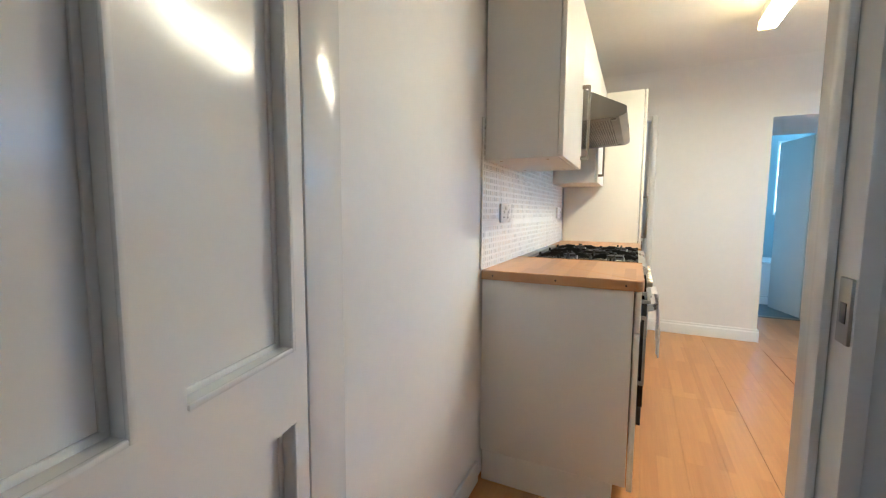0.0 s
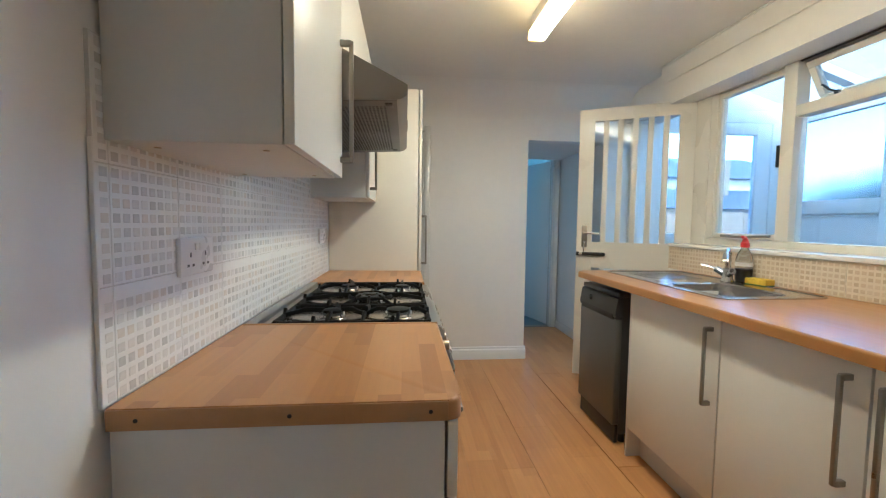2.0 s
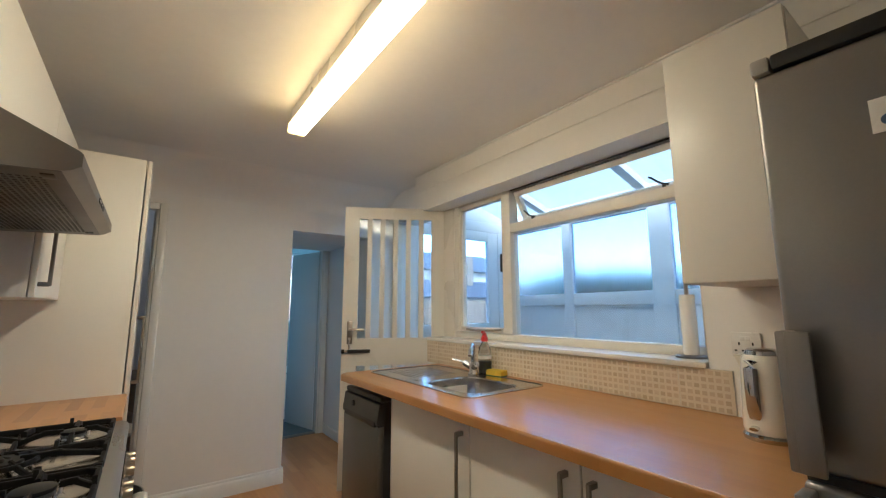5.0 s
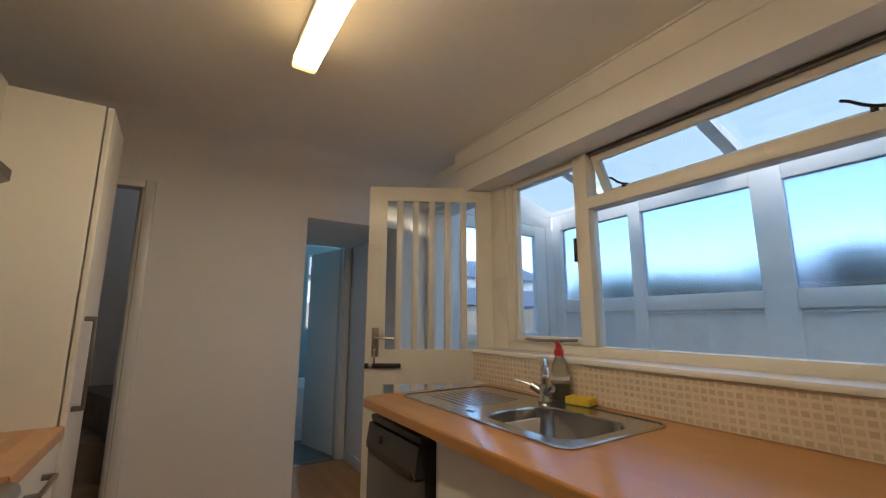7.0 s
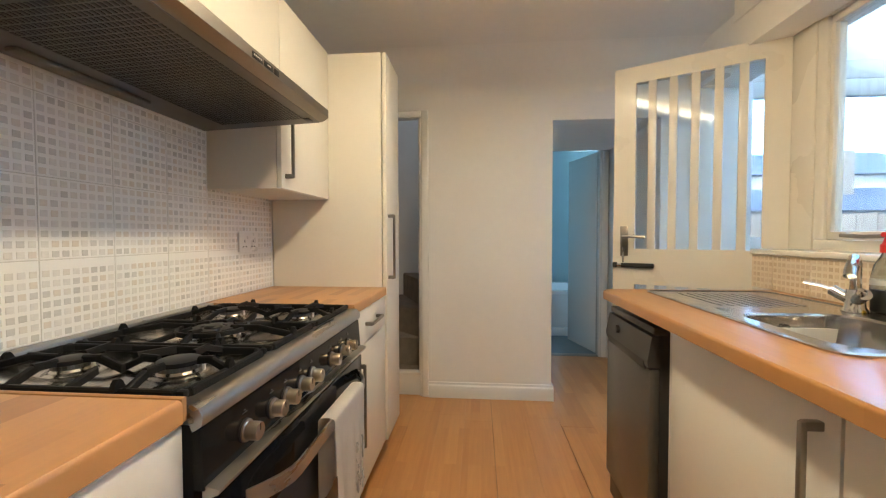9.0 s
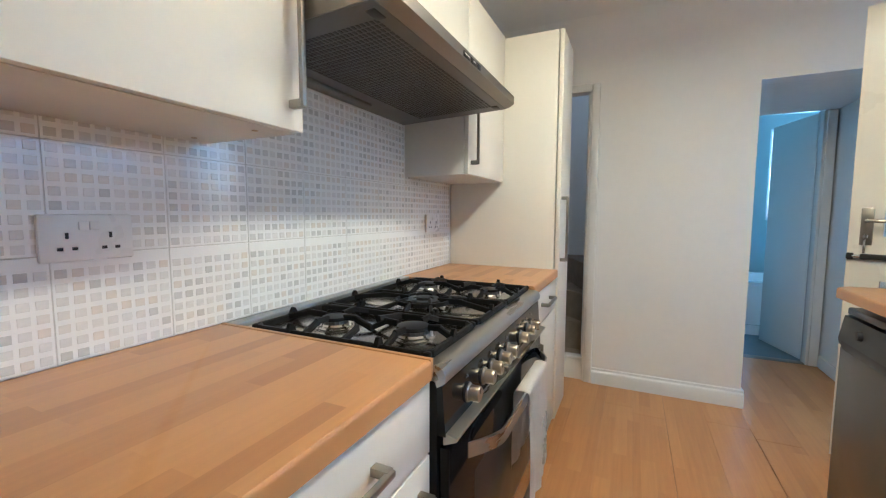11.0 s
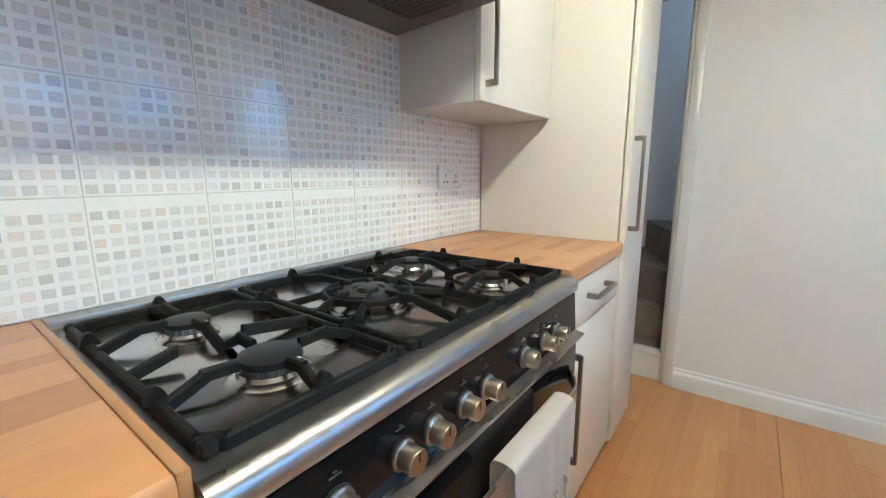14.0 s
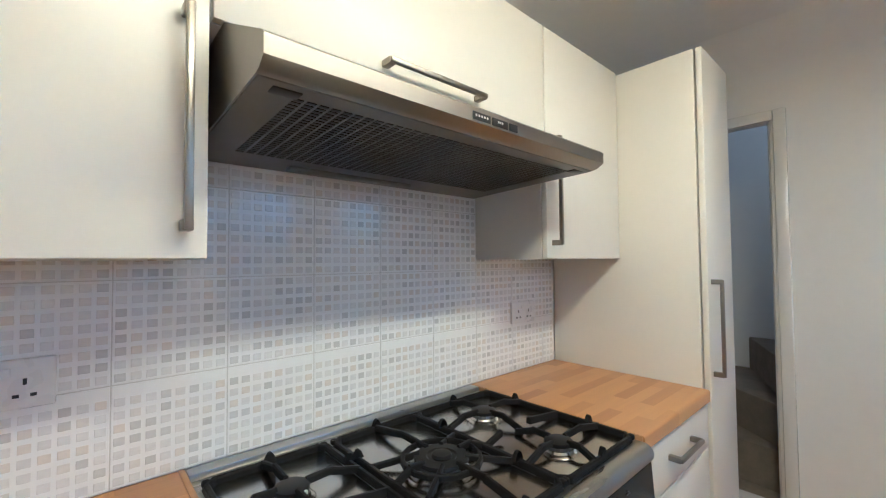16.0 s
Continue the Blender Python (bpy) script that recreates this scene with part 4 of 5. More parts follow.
# ---- range cooker ----
def range_cooker():
    c = thing("range_cooker", (-0.14, 2.725, 0), "black range cooker with a steel five-burner gas hob", "cooker")
    y0, y1, xf = 2.2885, 3.1655, 0.170
    part("body", bx(-0.44, xf - 0.012, y0, y1, 0.10, 0.866, 0.003), ENAMEL, c)
    part("plinth", bx(-0.42, 0.08, y0 + 0.01, y1 - 0.01, 0.0, 0.10), ENAMEL, c)
    # hob plate with a rounded steel front
    prof = [(-0.445, 0.864), (-0.445, 0.897), (xf - 0.018, 0.897)]
    prof += [(xf - 0.018 + 0.024 * math.sin(radians(a)), 0.873 + 0.024 * math.cos(radians(a))) for a in range(15, 121, 15)]
    prof += [(xf - 0.012, 0.852), (xf - 0.018, 0.864)]
    part("hob_plate", prism(B(), prof, "y", y0, y1), STEEL, c)
    part("rear_upstand", bx(-0.446, -0.405, y0, y1, 0.896, 0.912, 0.004), STEEL, c)
    for a, b in ((2.318, 2.558), (2.596, 2.834), (2.853, 3.148)):
        part("well", bx(-0.37, 0.125, a, b, 0.8965, 0.8985, 0.0008), HOB, c)
    part("control_panel", prism(B(), [(xf - 0.02, 0.755), (xf + 0.006, 0.755), (xf - 0.001, 0.855), (xf - 0.02, 0.855)], "y", y0 + 0.001, y1 - 0.001), BGLASS, c, "black glass control panel", smooth=False)
    for k, y in enumerate((2.412, 2.514, 2.578, 2.657, 2.724, 2.866, 2.962, 3.028)):
        z = 0.797
        kb = part("knob", lathe(B(), [(0.021, 0.0), (0.021, 0.006), (0.0175, 0.008), (0.0175, 0.028), (0.016, 0.031), (0.0005, 0.031)], (xf + 0.003, y, z), 28, "x"), CHAMPAGNE, c, "champagne metal control knob")
        part("collar", lathe(B(), [(0.0225, 0.0), (0.0225, 0.004), (0.0005, 0.0045)], (xf + 0.0025, y, z), 28, "x"), BLACK, kb)
        part("pointer", bx(xf + 0.0335, xf + 0.0348, y - 0.0012, y + 0.0012, z + 0.002, z + 0.015), BLACK, kb, smooth=False)
        bm = B()
        box(bm, xf + 0.0015, xf + 0.0035, y - 0.008, y + 0.008, z + 0.034, z + 0.0352)
        box(bm, xf + 0.0015, xf + 0.0035, y - 0.0025, y + 0.0025, z + 0.039, z + 0.0402)
        part("dial_mark", bm, GRAPHITE, c, "pale dial marking", smooth=False)
    part("rail", prism(B(), [(xf, 0.736), (xf + 0.028, 0.748), (xf + 0.030, 0.756), (xf, 0.762)], "y", y0 + 0.004, y1 - 0.004), STEEL, c, "steel lip under the controls")
    dr = part("oven_door", bx(xf - 0.011, xf + 0.012, y0 + 0.006, y1 - 0.006, 0.20, 0.728, 0.004), BGLASS, c, "black glass oven door")
    part("oven_window", bx(xf + 0.0115, xf + 0.0128, y0 + 0.15, y1 - 0.15, 0.30, 0.60, 0.0004), BLACK, dr)
    part("drawer", bx(xf - 0.011, xf + 0.008, y0 + 0.006, y1 - 0.006, 0.105, 0.194, 0.004), ENAMEL, c)
    # curved flat handle
    a, b = 2.395, 3.10
    bm = B()
    outer, inner = [], []
    n = 24
    for i in range(n + 1):
        u = i / n
        e = min(1, min(u, 1 - u) / 0.16)
        bow = 0.055 * math.sin(e * math.pi / 2)
        outer.append((xf + 0.014 + bow, a + (b - a) * u))
        inner.append((xf + 0.009 + bow, a + (b - a) * u))
    prism(bm, outer + inner[::-1], "z", 0.655, 0.690)
    part("handle", bm, STEEL, dr, "curved brushed steel oven handle")

    # burners
    for name, x, y, r in (("burner", 0.025, 2.432, 0.037), ("burner", -0.20, 2.422, 0.031), ("wok_burner", -0.095, 2.712, 0.056), ("burner", -0.22, 2.985, 0.033), ("burner", 0.035, 2.968, 0.031)):
        bn = part(name, lathe(B(), [(r * 1.45, 0.8986), (r * 1.35, 0.9015), (r * 1.15, 0.903), (r * 1.05, 0.908), (0.001, 0.908)], (x, y, 0), 40), HOB, c, "steel burner base")
        part("crown", lathe(B(), [(r * 0.98, 0.908), (r * 0.98, 0.9165), (r * 0.9, 0.917), (0.001, 0.917)], (x, y, 0), 40), GRAPHITE, bn, "dull metal burner crown")
        if name == "wok_burner":
            part("outer_cap", lathe(B(), [(r * 0.55, 0.9172), (r * 1.06, 0.9172), (r * 1.09, 0.920), (r * 1.05, 0.9255), (r * 0.62, 0.9265), (r * 0.55, 0.923)], (x, y, 0), 40), ENAMEL, bn, "black enamel burner ring")
            part("inner_cap", lathe(B(), [(r * 0.40, 0.9172), (r * 0.42, 0.926), (r * 0.36, 0.931), (0.001, 0.932)], (x, y, 0), 28), ENAMEL, bn, "black enamel burner cap")
        else:
            part("cap", lathe(B(), [(r * 1.06, 0.9172), (r * 1.09, 0.920), (r * 1.05, 0.9255), (r * 0.7, 0.928), (0.001, 0.9285)], (x, y, 0), 40), ENAMEL, bn, "black enamel burner cap")
        bm = B()
        for k in range(20):
            q = 2 * math.pi * k / 20
            cyl(bm, (x + math.cos(q) * r * 0.96, y + math.sin(q) * r * 0.96, 0.9085), (x + math.cos(q) * r * 0.96, y + math.sin(q) * r * 0.96, 0.9155), 0.0026, seg=6)
        part("flame_port", bm, GRAPHITE, bn)
        part("igniter", cyl(B(), (x + r * 1.18, y + 0.012, 0.902), (x + r * 1.18, y + 0.012, 0.926), 0.0035, seg=10), WHITEP, bn)

    # cast pan supports
    def bar(bm, p, q, w=0.006, h=0.006):
        p, q = Vector(p), Vector(q)
        d = (q - p)
        u = Vector((-d.y, d.x, 0)).normalized() * w
        e = d.normalized() * w * 0.5
        sect = [(0.45, 1), (-0.45, 1), (-0.85, 0.6), (-1, -1), (1, -1), (0.85, 0.6)]
        v = [[bm.verts.new(s + u * a + Vector((0, 0, h * b))) for a, b in sect] for s in (p - e, q + e)]
        bm.faces.new(v[0])
        bm.faces.new(v[1][::-1])
        for i in range(6):
            bm.faces.new((v[0][i], v[1][i], v[1][(i + 1) % 6], v[0][(i + 1) % 6]))

    def support(ya, yb, centres, name="pan_support"):
        bm = B()
        xa, xb, zf, zt = -0.362, 0.128, 0.9055, 0.9215
        corners = [(xa, ya), (xb, ya), (xb, yb), (xa, yb)]
        ch = 0.018
        ring = []
        for i, (x, y) in enumerate(corners):
            sx, sy = (1 if x == xa else -1), (1 if y == ya else -1)
            pair = [(x + sx * ch, y), (x, y + sy * ch)]
            if i in (0, 2):
                pair = pair[::-1]
            ring += pair
        for i in range(8):
            bar(bm, (*ring[i], zf), (*ring[(i + 1) % 8], zf), 0.0068, 0.0075)
        for x, y in corners:
            box(bm, x - 0.011 if x == xb else x - 0.006, x + 0.006 if x == xb else x + 0.011, y - 0.006 if y == ya else y - 0.011, y + 0.011 if y == ya else y + 0.006, 0.8986, 0.9135, 0.0055)
        ym = (ya + yb) / 2
        for cx, cy, r in centres:
            reach = r * 0.9
            for sx, sy in ((1, 0), (-1, 0), (0, 1), (0, -1)):
                if sx:
                    end = (xb if sx > 0 else xa) if len(centres) == 1 else ((xb if sx > 0 else -0.088) if cx > -0.09 else (-0.088 if sx > 0 else xa))
                    p, q = (end, cy), (cx + sx * reach, cy)
                else:
                    end = yb if sy > 0 else ya
                    p, q = (cx, end), (cx, cy + sy * reach)
                mid = (p[0] * 0.45 + q[0] * 0.55, p[1] * 0.45 + q[1] * 0.55)
                bar(bm, (*p, zf + 0.002), (*mid, zt + 0.004), 0.0064, 0.0075)
                bar(bm, (*mid, zt + 0.006), (*q, zt + 0.004), 0.006, 0.007)
            for sx, sy in ((1, 1), (-1, 1), (1, -1), (-1, -1)):
                if len(centres) == 1:
                    p = (cx + sx * (xb - xa) * 0.5, cy + sy * (yb - ya) * 0.5)
                    bar(bm, (p[0] - sx * 0.15, p[1], zf), (cx + sx * 0.04, cy + sy * 0.035, zt + 0.004), 0.0055, 0.0065)
        if len(centres) == 1:
            cx, cy = centres[0][:2]
            ring = [(cx + 0.086 * math.cos(radians(a)), cy + 0.086 * math.sin(radians(a))) for a in range(0, 360, 20)]
            for k in range(18):
                bar(bm, (*ring[k], zt), (*ring[(k + 1) % 18], zt), 0.005, 0.006)
        if len(centres) == 2:
            bar(bm, (-0.088, yb, zf), (-0.088, ym + 0.02, zt), 0.0068, 0.0085)
            bar(bm, (-0.088, ya, zf), (-0.088, ya + 0.055, zt), 0.0062, 0.0075)
        # upright pips on the frame
        for x, y in ((-0.24, ya), (0.01, ya), (-0.24, yb), (0.01, yb), (xa, ym), (xb, ym)):
            prism(bm, [(y - 0.013, zf + 0.004), (y + 0.013, zf + 0.004), (y + 0.007, zf + 0.018), (y + 0.002, zf + 0.0235), (y - 0.003, zf + 0.023), (y - 0.008, zf + 0.017)], "x", x - 0.005, x + 0.005)
        return part(name, bm, IRON, c, "black cast iron pan support")
    support(2.308, 2.566, [(0.025, 2.432, 0.05), (-0.20, 2.422, 0.035)])
    support(2.588, 2.842, [(-0.095, 2.712, 0.06)])
    support(2.846, 3.155, [(-0.22, 2.985, 0.033), (0.035, 2.968, 0.031)])
    return c


range_cooker()

# towel over the oven handle
def towel():
    rng = random.Random(4)
    bm = B()
    y0, y1 = 2.69, 2.955
    n, path = 22, []
    for z in np.linspace(0.45, 0.672, 8):
        path.append((0.203, float(z)))
    for a in range(180, -1, -30):
        path.append((0.2265 + 0.0225 * math.cos(radians(a)), 0.687 + 0.010 * math.sin(radians(a))))
    for z in np.linspace(0.672, 0.37, 12):
        path.append((0.2495, float(z)))
    grid = []
    for j, (x, z) in enumerate(path):
        row = []
        for i in range(n + 1):
            u = i / n
            drop = max(0, 0.67 - z)
            wave = (0.012 * math.sin(u * 9 + 0.6) + 0.006 * math.sin(u * 21)) * min(1, drop / 0.15)
            side = 1 if j > 11 else -0.5
            squeeze = 1 - 0.10 * min(1, drop / 0.3)
            skew = -0.05 * drop if j > 11 else 0
            row.append(bm.verts.new((x + abs(wave) * side, 2.815 + (y0 + (y1 - y0) * u - 2.815) * squeeze + skew, z - (0.04 * (1 - u) * (drop / 0.3) if j > 11 else 0))))
        grid.append(row)
    for a, b in zip(grid, grid[1:]):
        for i in range(n):
            bm.faces.new((a[i], a[i + 1], b[i + 1], b[i]))
    bmesh.ops.solidify(bm, geom=bm.faces[:], thickness=0.003)
    t = thing("towel", (0.22, 2.8, 0.4), "white tea towel with grey print over the oven handle", "towel")
    part("cloth", bm, TOWEL, t)
    bm = B()
    for k in range(42):
        y, z = rng.uniform(2.82, 2.915), rng.uniform(0.40, 0.55)
        s = rng.uniform(0.004, 0.010)
        u = (y - y0) / (y1 - y0)
        drop = 0.67 - z
        wv = abs((0.012 * math.sin(u * 9 + 0.6) + 0.006 * math.sin(u * 21)) * min(1, drop / 0.15))
        st = box(B(), 0, 0.004, -s * 0.14, s * 0.14, -s * 1.1, s * 1.1, 0.0004)
        st.transform(pose(0.2505 + wv, y, z, rng.uniform(-40, 40), 0, 0))
        me = bpy.data.meshes.new("stroke")
        st.to_mesh(me)
        st.free()
        bm.from_mesh(me)
        bpy.data.meshes.remove(me)
    tagged(part("print", bm, PRINT, t, "grey sprig print"), kind="stuff")


towel()


# ---- cooker hood ----
def hood():
    h = thing("cooker_hood", (-0.19, 2.735, 1.57), "brushed steel cooker hood with a grey slotted filter", "cooker hood")
    y0, y1 = 2.284, 3.188
    outline = [(-0.447, 1.582), (0.022, 1.603), (0.034, 1.606), (0.0525, 1.618), (0.0525, 1.646), (0.046, 1.652), (-0.1405, 1.7455), (-0.447, 1.7455)]
    bm = prism(B(), outline, "y", y0, y1)
    part("casing", bm, STEEL_H, h)

    def slope(bm):
        """Tilts what lies on the underside, which rises to the front."""
        for v in bm.verts:
            v.co.z += (v.co.x + 0.447) * 0.0448
        return bm
    part("underside", slope(bx(-0.440, 0.020, y0 + 0.003, y1 - 0.003, 1.5795, 1.590, 0.002)), HOODGREY, h, "dark grey underside")
    bm = B()
    nx, ny = 26, 37
    for i in range(nx):
        for j in range(ny):
            x = -0.325 + i * 0.0122
            y = y0 + 0.075 + j * (y1 - y0 - 0.15) / (ny - 1)
            box(bm, x - 0.0035, x + 0.0035, y - 0.0075, y + 0.0075, 1.5782, 1.5798)
    tagged(part("filter_slot", slope(bm), BLACK, h, "rows of dark filter slots", smooth=False), kind="stuff")
    part("light_cover", slope(bx(-0.405, -0.375, y0 + 0.20, y1 - 0.34, 1.570, 1.581, 0.004)), HOODGREY, h, "narrow lamp cover")
    for y in (y0 + 0.05, y1 - 0.05):
        part("catch", slope(bx(-0.018, 0.006, y - 0.022, y + 0.022, 1.577, 1.581, 0.002)), BLACK, h)
    for a, b in ((2.668, 2.718), (2.724, 2.772), (2.778, 2.804)):
        part("switch", bx(0.052, 0.0545, a, b, 1.622, 1.638, 0.001), BLACK, h, "black slide switch")
    for a, w, n in ((2.674, 0.004, 5), (2.740, 0.003, 3)):
        for k in range(n):
            part("switch_mark", bx(0.054, 0.0552, a + k * 2 * w, a + k * 2 * w + w, 1.629, 1.633), WHITEP, h, smooth=False)


hood()

# ---- sink run ----
XF = 1.222
for k, (y0, y1, hy, lab) in enumerate(((2.398, 2.992, 2.437, "cream base cabinet door under the sink"), (1.905, 2.394, 1.952, "cream base cabinet under the worktop"), (1.388, 1.901, 1.857, "cream base cabinet beside the fridge"))):
    u = thing("base_cabinet", (1.55, (y0 + y1) / 2, 0), lab, "cabinet", "base cabinets under the window")
    part("body", bx(XF + 0.022, 1.93 if k else 1.36, y0 - 0.001, y1 + 0.001, 0.165, 0.886, 0.001), CARCASS, u)
    part("plinth", bx(1.30, 1.316, y0 - 0.001, y1 + 0.001, 0.0, 0.160, 0.001), CARCASS, u)
    d = part("door", bx(XF, XF + 0.019, y0 + 0.001, y1 - 0.001, 0.160, 0.880, 0.003), UNIT, u)
    handle(d, XF, hy, 0.69, 0.305, "z", -1)
solo("end_panel", bx(XF + 0.004, 1.93, 2.9955, 3.012, 0.0, 0.886, 0.001), CARCASS, "pale cabinet end panel beside the dishwasher", "panel")

w = thing("worktop", (1.55, 2.5, 0.887), "orange beech laminate worktop along the window", "worktop")
X0, X1, Y0, Y1 = 1.182, 1.934, 1.386, 3.602
hx0, hx1, hy0, hy1 = 1.405, 1.752, 2.600, 3.022
bm = B()
front = [(hx0, Y0), (hx0, Y1)] + [(X0 + 0.05 - 0.05 * math.sin(radians(a)), Y1 - 0.05 + 0.05 * math.cos(radians(a))) for a in range(0, 91, 15)] + [(X0, Y0)]
prism(bm, front, "z", 0.887, 0.925)
es = [e for e in bm.edges if e.verts[0].co.z > 0.924 and e.verts[1].co.z > 0.924 and max(v.co.x for v in e.verts) < 1.25]
bmesh.ops.bevel(bm, geom=es, offset=0.010, segments=4, profile=0.5, affect="EDGES")
part("slab_front", bm, ORANGE, w)
part("slab_back", bx(hx1, X1, Y0, Y1, 0.887, 0.925), ORANGE, w, smooth=False)
part("slab_near", bx(hx0, hx1, Y0, hy0, 0.887, 0.925), ORANGE, w, smooth=False)
part("slab_far", bx(hx0, hx1, hy1, Y1, 0.887, 0.925), ORANGE, w, smooth=False)


def sink():
    s = thing("sink", (1.6, 3.0, 0.925), "stainless steel sink with a single bowl and ridged drainer", "sink")
    x0, x1, y0, y1 = 1.345, 1.862, 2.548, 3.535
    bm = B()
    o = rounded(x1 - x0, y1 - y0, 0.055, 6, (x0 + x1) / 2, (y0 + y1) / 2)
    ins = rounded(x1 - x0 - 0.02, y1 - y0 - 0.02, 0.048, 6, (x0 + x1) / 2, (y0 + y1) / 2)
    n = len(o)
    bowl_c, bw, bl = ((hx0 + hx1) / 2, (hy0 + hy1) / 2), hx1 - hx0 - 0.006, hy1 - hy0 - 0.006
    b0 = rounded(bw, bl, 0.085, 6, *bowl_c)
    b1 = rounded(bw - 0.012, bl - 0.012, 0.082, 6, *bowl_c)
    b2 = rounded(bw - 0.03, bl - 0.03, 0.078, 6, *bowl_c)
    b3 = rounded(bw - 0.07, bl - 0.07, 0.07, 6, *bowl_c)
    rows = [(o, 0.9255), (o, 0.930), (ins, 0.932), (ins, 0.9285), (b0, 0.9285), (b1, 0.922), (b2, 0.80), (b3, 0.775)]
    rings = [[bm.verts.new((x, y, z)) for x, y in p] for p, z in rows]
    for a, b in zip(rings, rings[1:]):
        for i in range(n):
            bm.faces.new((a[i], a[(i + 1) % n], b[(i + 1) % n], b[i]))
    bm.faces.new(rings[-1])
    part("basin", bm, SINKSTEEL, s)
    for k in range(9):
        bm = B()
        x = 1.46 + k * 0.034
        sweep(bm, [(x, 3.12 + 0.01 * abs(4 - k), 0.9285), (x, 3.16, 0.9293), (x, 3.44, 0.9293), (x, 3.47, 0.9283)], 0.006, 8, 0.0012)
        part("drainer_ridge", bm, SINKSTEEL, s)
    part("overflow", lathe(B(), [(0.014, 0.0), (0.014, 0.004), (0.008, 0.004), (0.008, 0.002), (0.001, 0.002)], (0, 0, 0), 20), CHROME, s).matrix_basis = Matrix.Translation(Vector((1.56, hy1 - 0.016, 0.885)) - origin_of(s)) @ Matrix.Rotation(radians(90), 4, "X") @ Matrix.Translation(origin_of(s))
    part("plug_hole", lathe(B(), [(0.042, 0.7755), (0.040, 0.778), (0.025, 0.7775), (0.001, 0.776)], (bowl_c[0], bowl_c[1], 0), 24), CHROME, s)
    part("plug_seat", bx(1.412, 1.43, 3.06, 3.10, 0.928, 0.931, 0.001), NICKEL, s)


sink()


def tap():
    t = thing("tap", (1.795, 3.05, 0.929), "chrome mixer tap with two lever handles", "tap")
    cx, cy = 1.800, 3.055
    part("base", lathe(B(), [(0.032, 0.929), (0.032, 0.935), (0.026, 0.945), (0.024, 0.975), (0.0215, 1.0), (0.0005, 1.002)], (cx, cy, 0), 28), CHROME, t)
    part("spout", sweep(B(), [(cx, cy, 0.99), (cx, cy, 1.055), (cx - 0.006, cy - 0.006, 1.082), (cx - 0.022, cy - 0.022, 1.098), (cx - 0.045, cy - 0.045, 1.098), (cx - 0.085, cy - 0.085, 1.082), (cx - 0.11, cy - 0.11, 1.068), (cx - 0.118, cy - 0.118, 1.052)], 0.0145, 14), CHROME, t)
    for s in (-1, 1):
        bm = cyl(B(), (cx - 0.006, cy + s * 0.014, 0.968), (cx - 0.022, cy + s * 0.056, 0.992), 0.0165, 0.018, 20)
        hd = part("valve", bm, CHROME, t)
        bm = sweep(B(), [(cx - 0.022, cy + s * 0.054, 0.992), (cx - 0.04, cy + s * 0.075, 1.002), (cx - 0.075, cy + s * 0.105, 1.012)], 0.0075, 10, 0.005)
        part("lever", bm, CHROME, hd)


tap()
b = thing("soap_bottle", (1.875, 3.02, 0.925), "clear washing-up liquid bottle with a red cap", "bottle")
part("bottle", lathe(B(), [(0.034, 0.926), (0.039, 0.935), (0.041, 1.03), (0.034, 1.075), (0.02, 1.105), (0.016, 1.115), (0.0005, 1.115)], (1.885, 3.045, 0), 28), BOTTLE, b)
part("liquid", lathe(B(), [(0.032, 0.929), (0.037, 0.938), (0.0385, 1.0), (0.0005, 1.0)], (1.885, 3.045, 0), 24), GRAPHITE, b, "remaining dark liquid")
cp = part("cap", lathe(B(), [(0.021, 1.116), (0.021, 1.140), (0.016, 1.145), (0.012, 1.163), (0.0005, 1.166)], (1.885, 3.045, 0), 24), RED, b, "red plastic cap")
part("spout", sweep(B(), [(1.885, 3.045, 1.160), (1.875, 3.04, 1.172), (1.855, 3.03, 1.172)], 0.009, 10, 0.008), RED, cp)
part("label", lathe(B(), [(0.0415, 1.015), (0.0412, 1.03)], (1.885, 3.045, 0), 28), WHITEP, b, "pale bottle label")
sp = thing("sponge", (1.86, 2.93, 0.925), "yellow sponge lying behind the sink", "sponge")
bm = box(B(), -0.055, 0.055, -0.033, 0.033, 0.0, 0.030, 0.006)
bm.transform(pose(1.868, 2.925, 0.932, 0, 0, 100))
part("foam", bm, SPONGE, sp)
bm = box(B(), -0.054, 0.054, -0.032, 0.032, 0.0, 0.007, 0.002)
bm.transform(pose(1.868, 2.925, 0.9325 - 0.0068, 0, 0, 100))
part("scouring_pad", bm, SCOURER, sp, "dark green scouring pad")


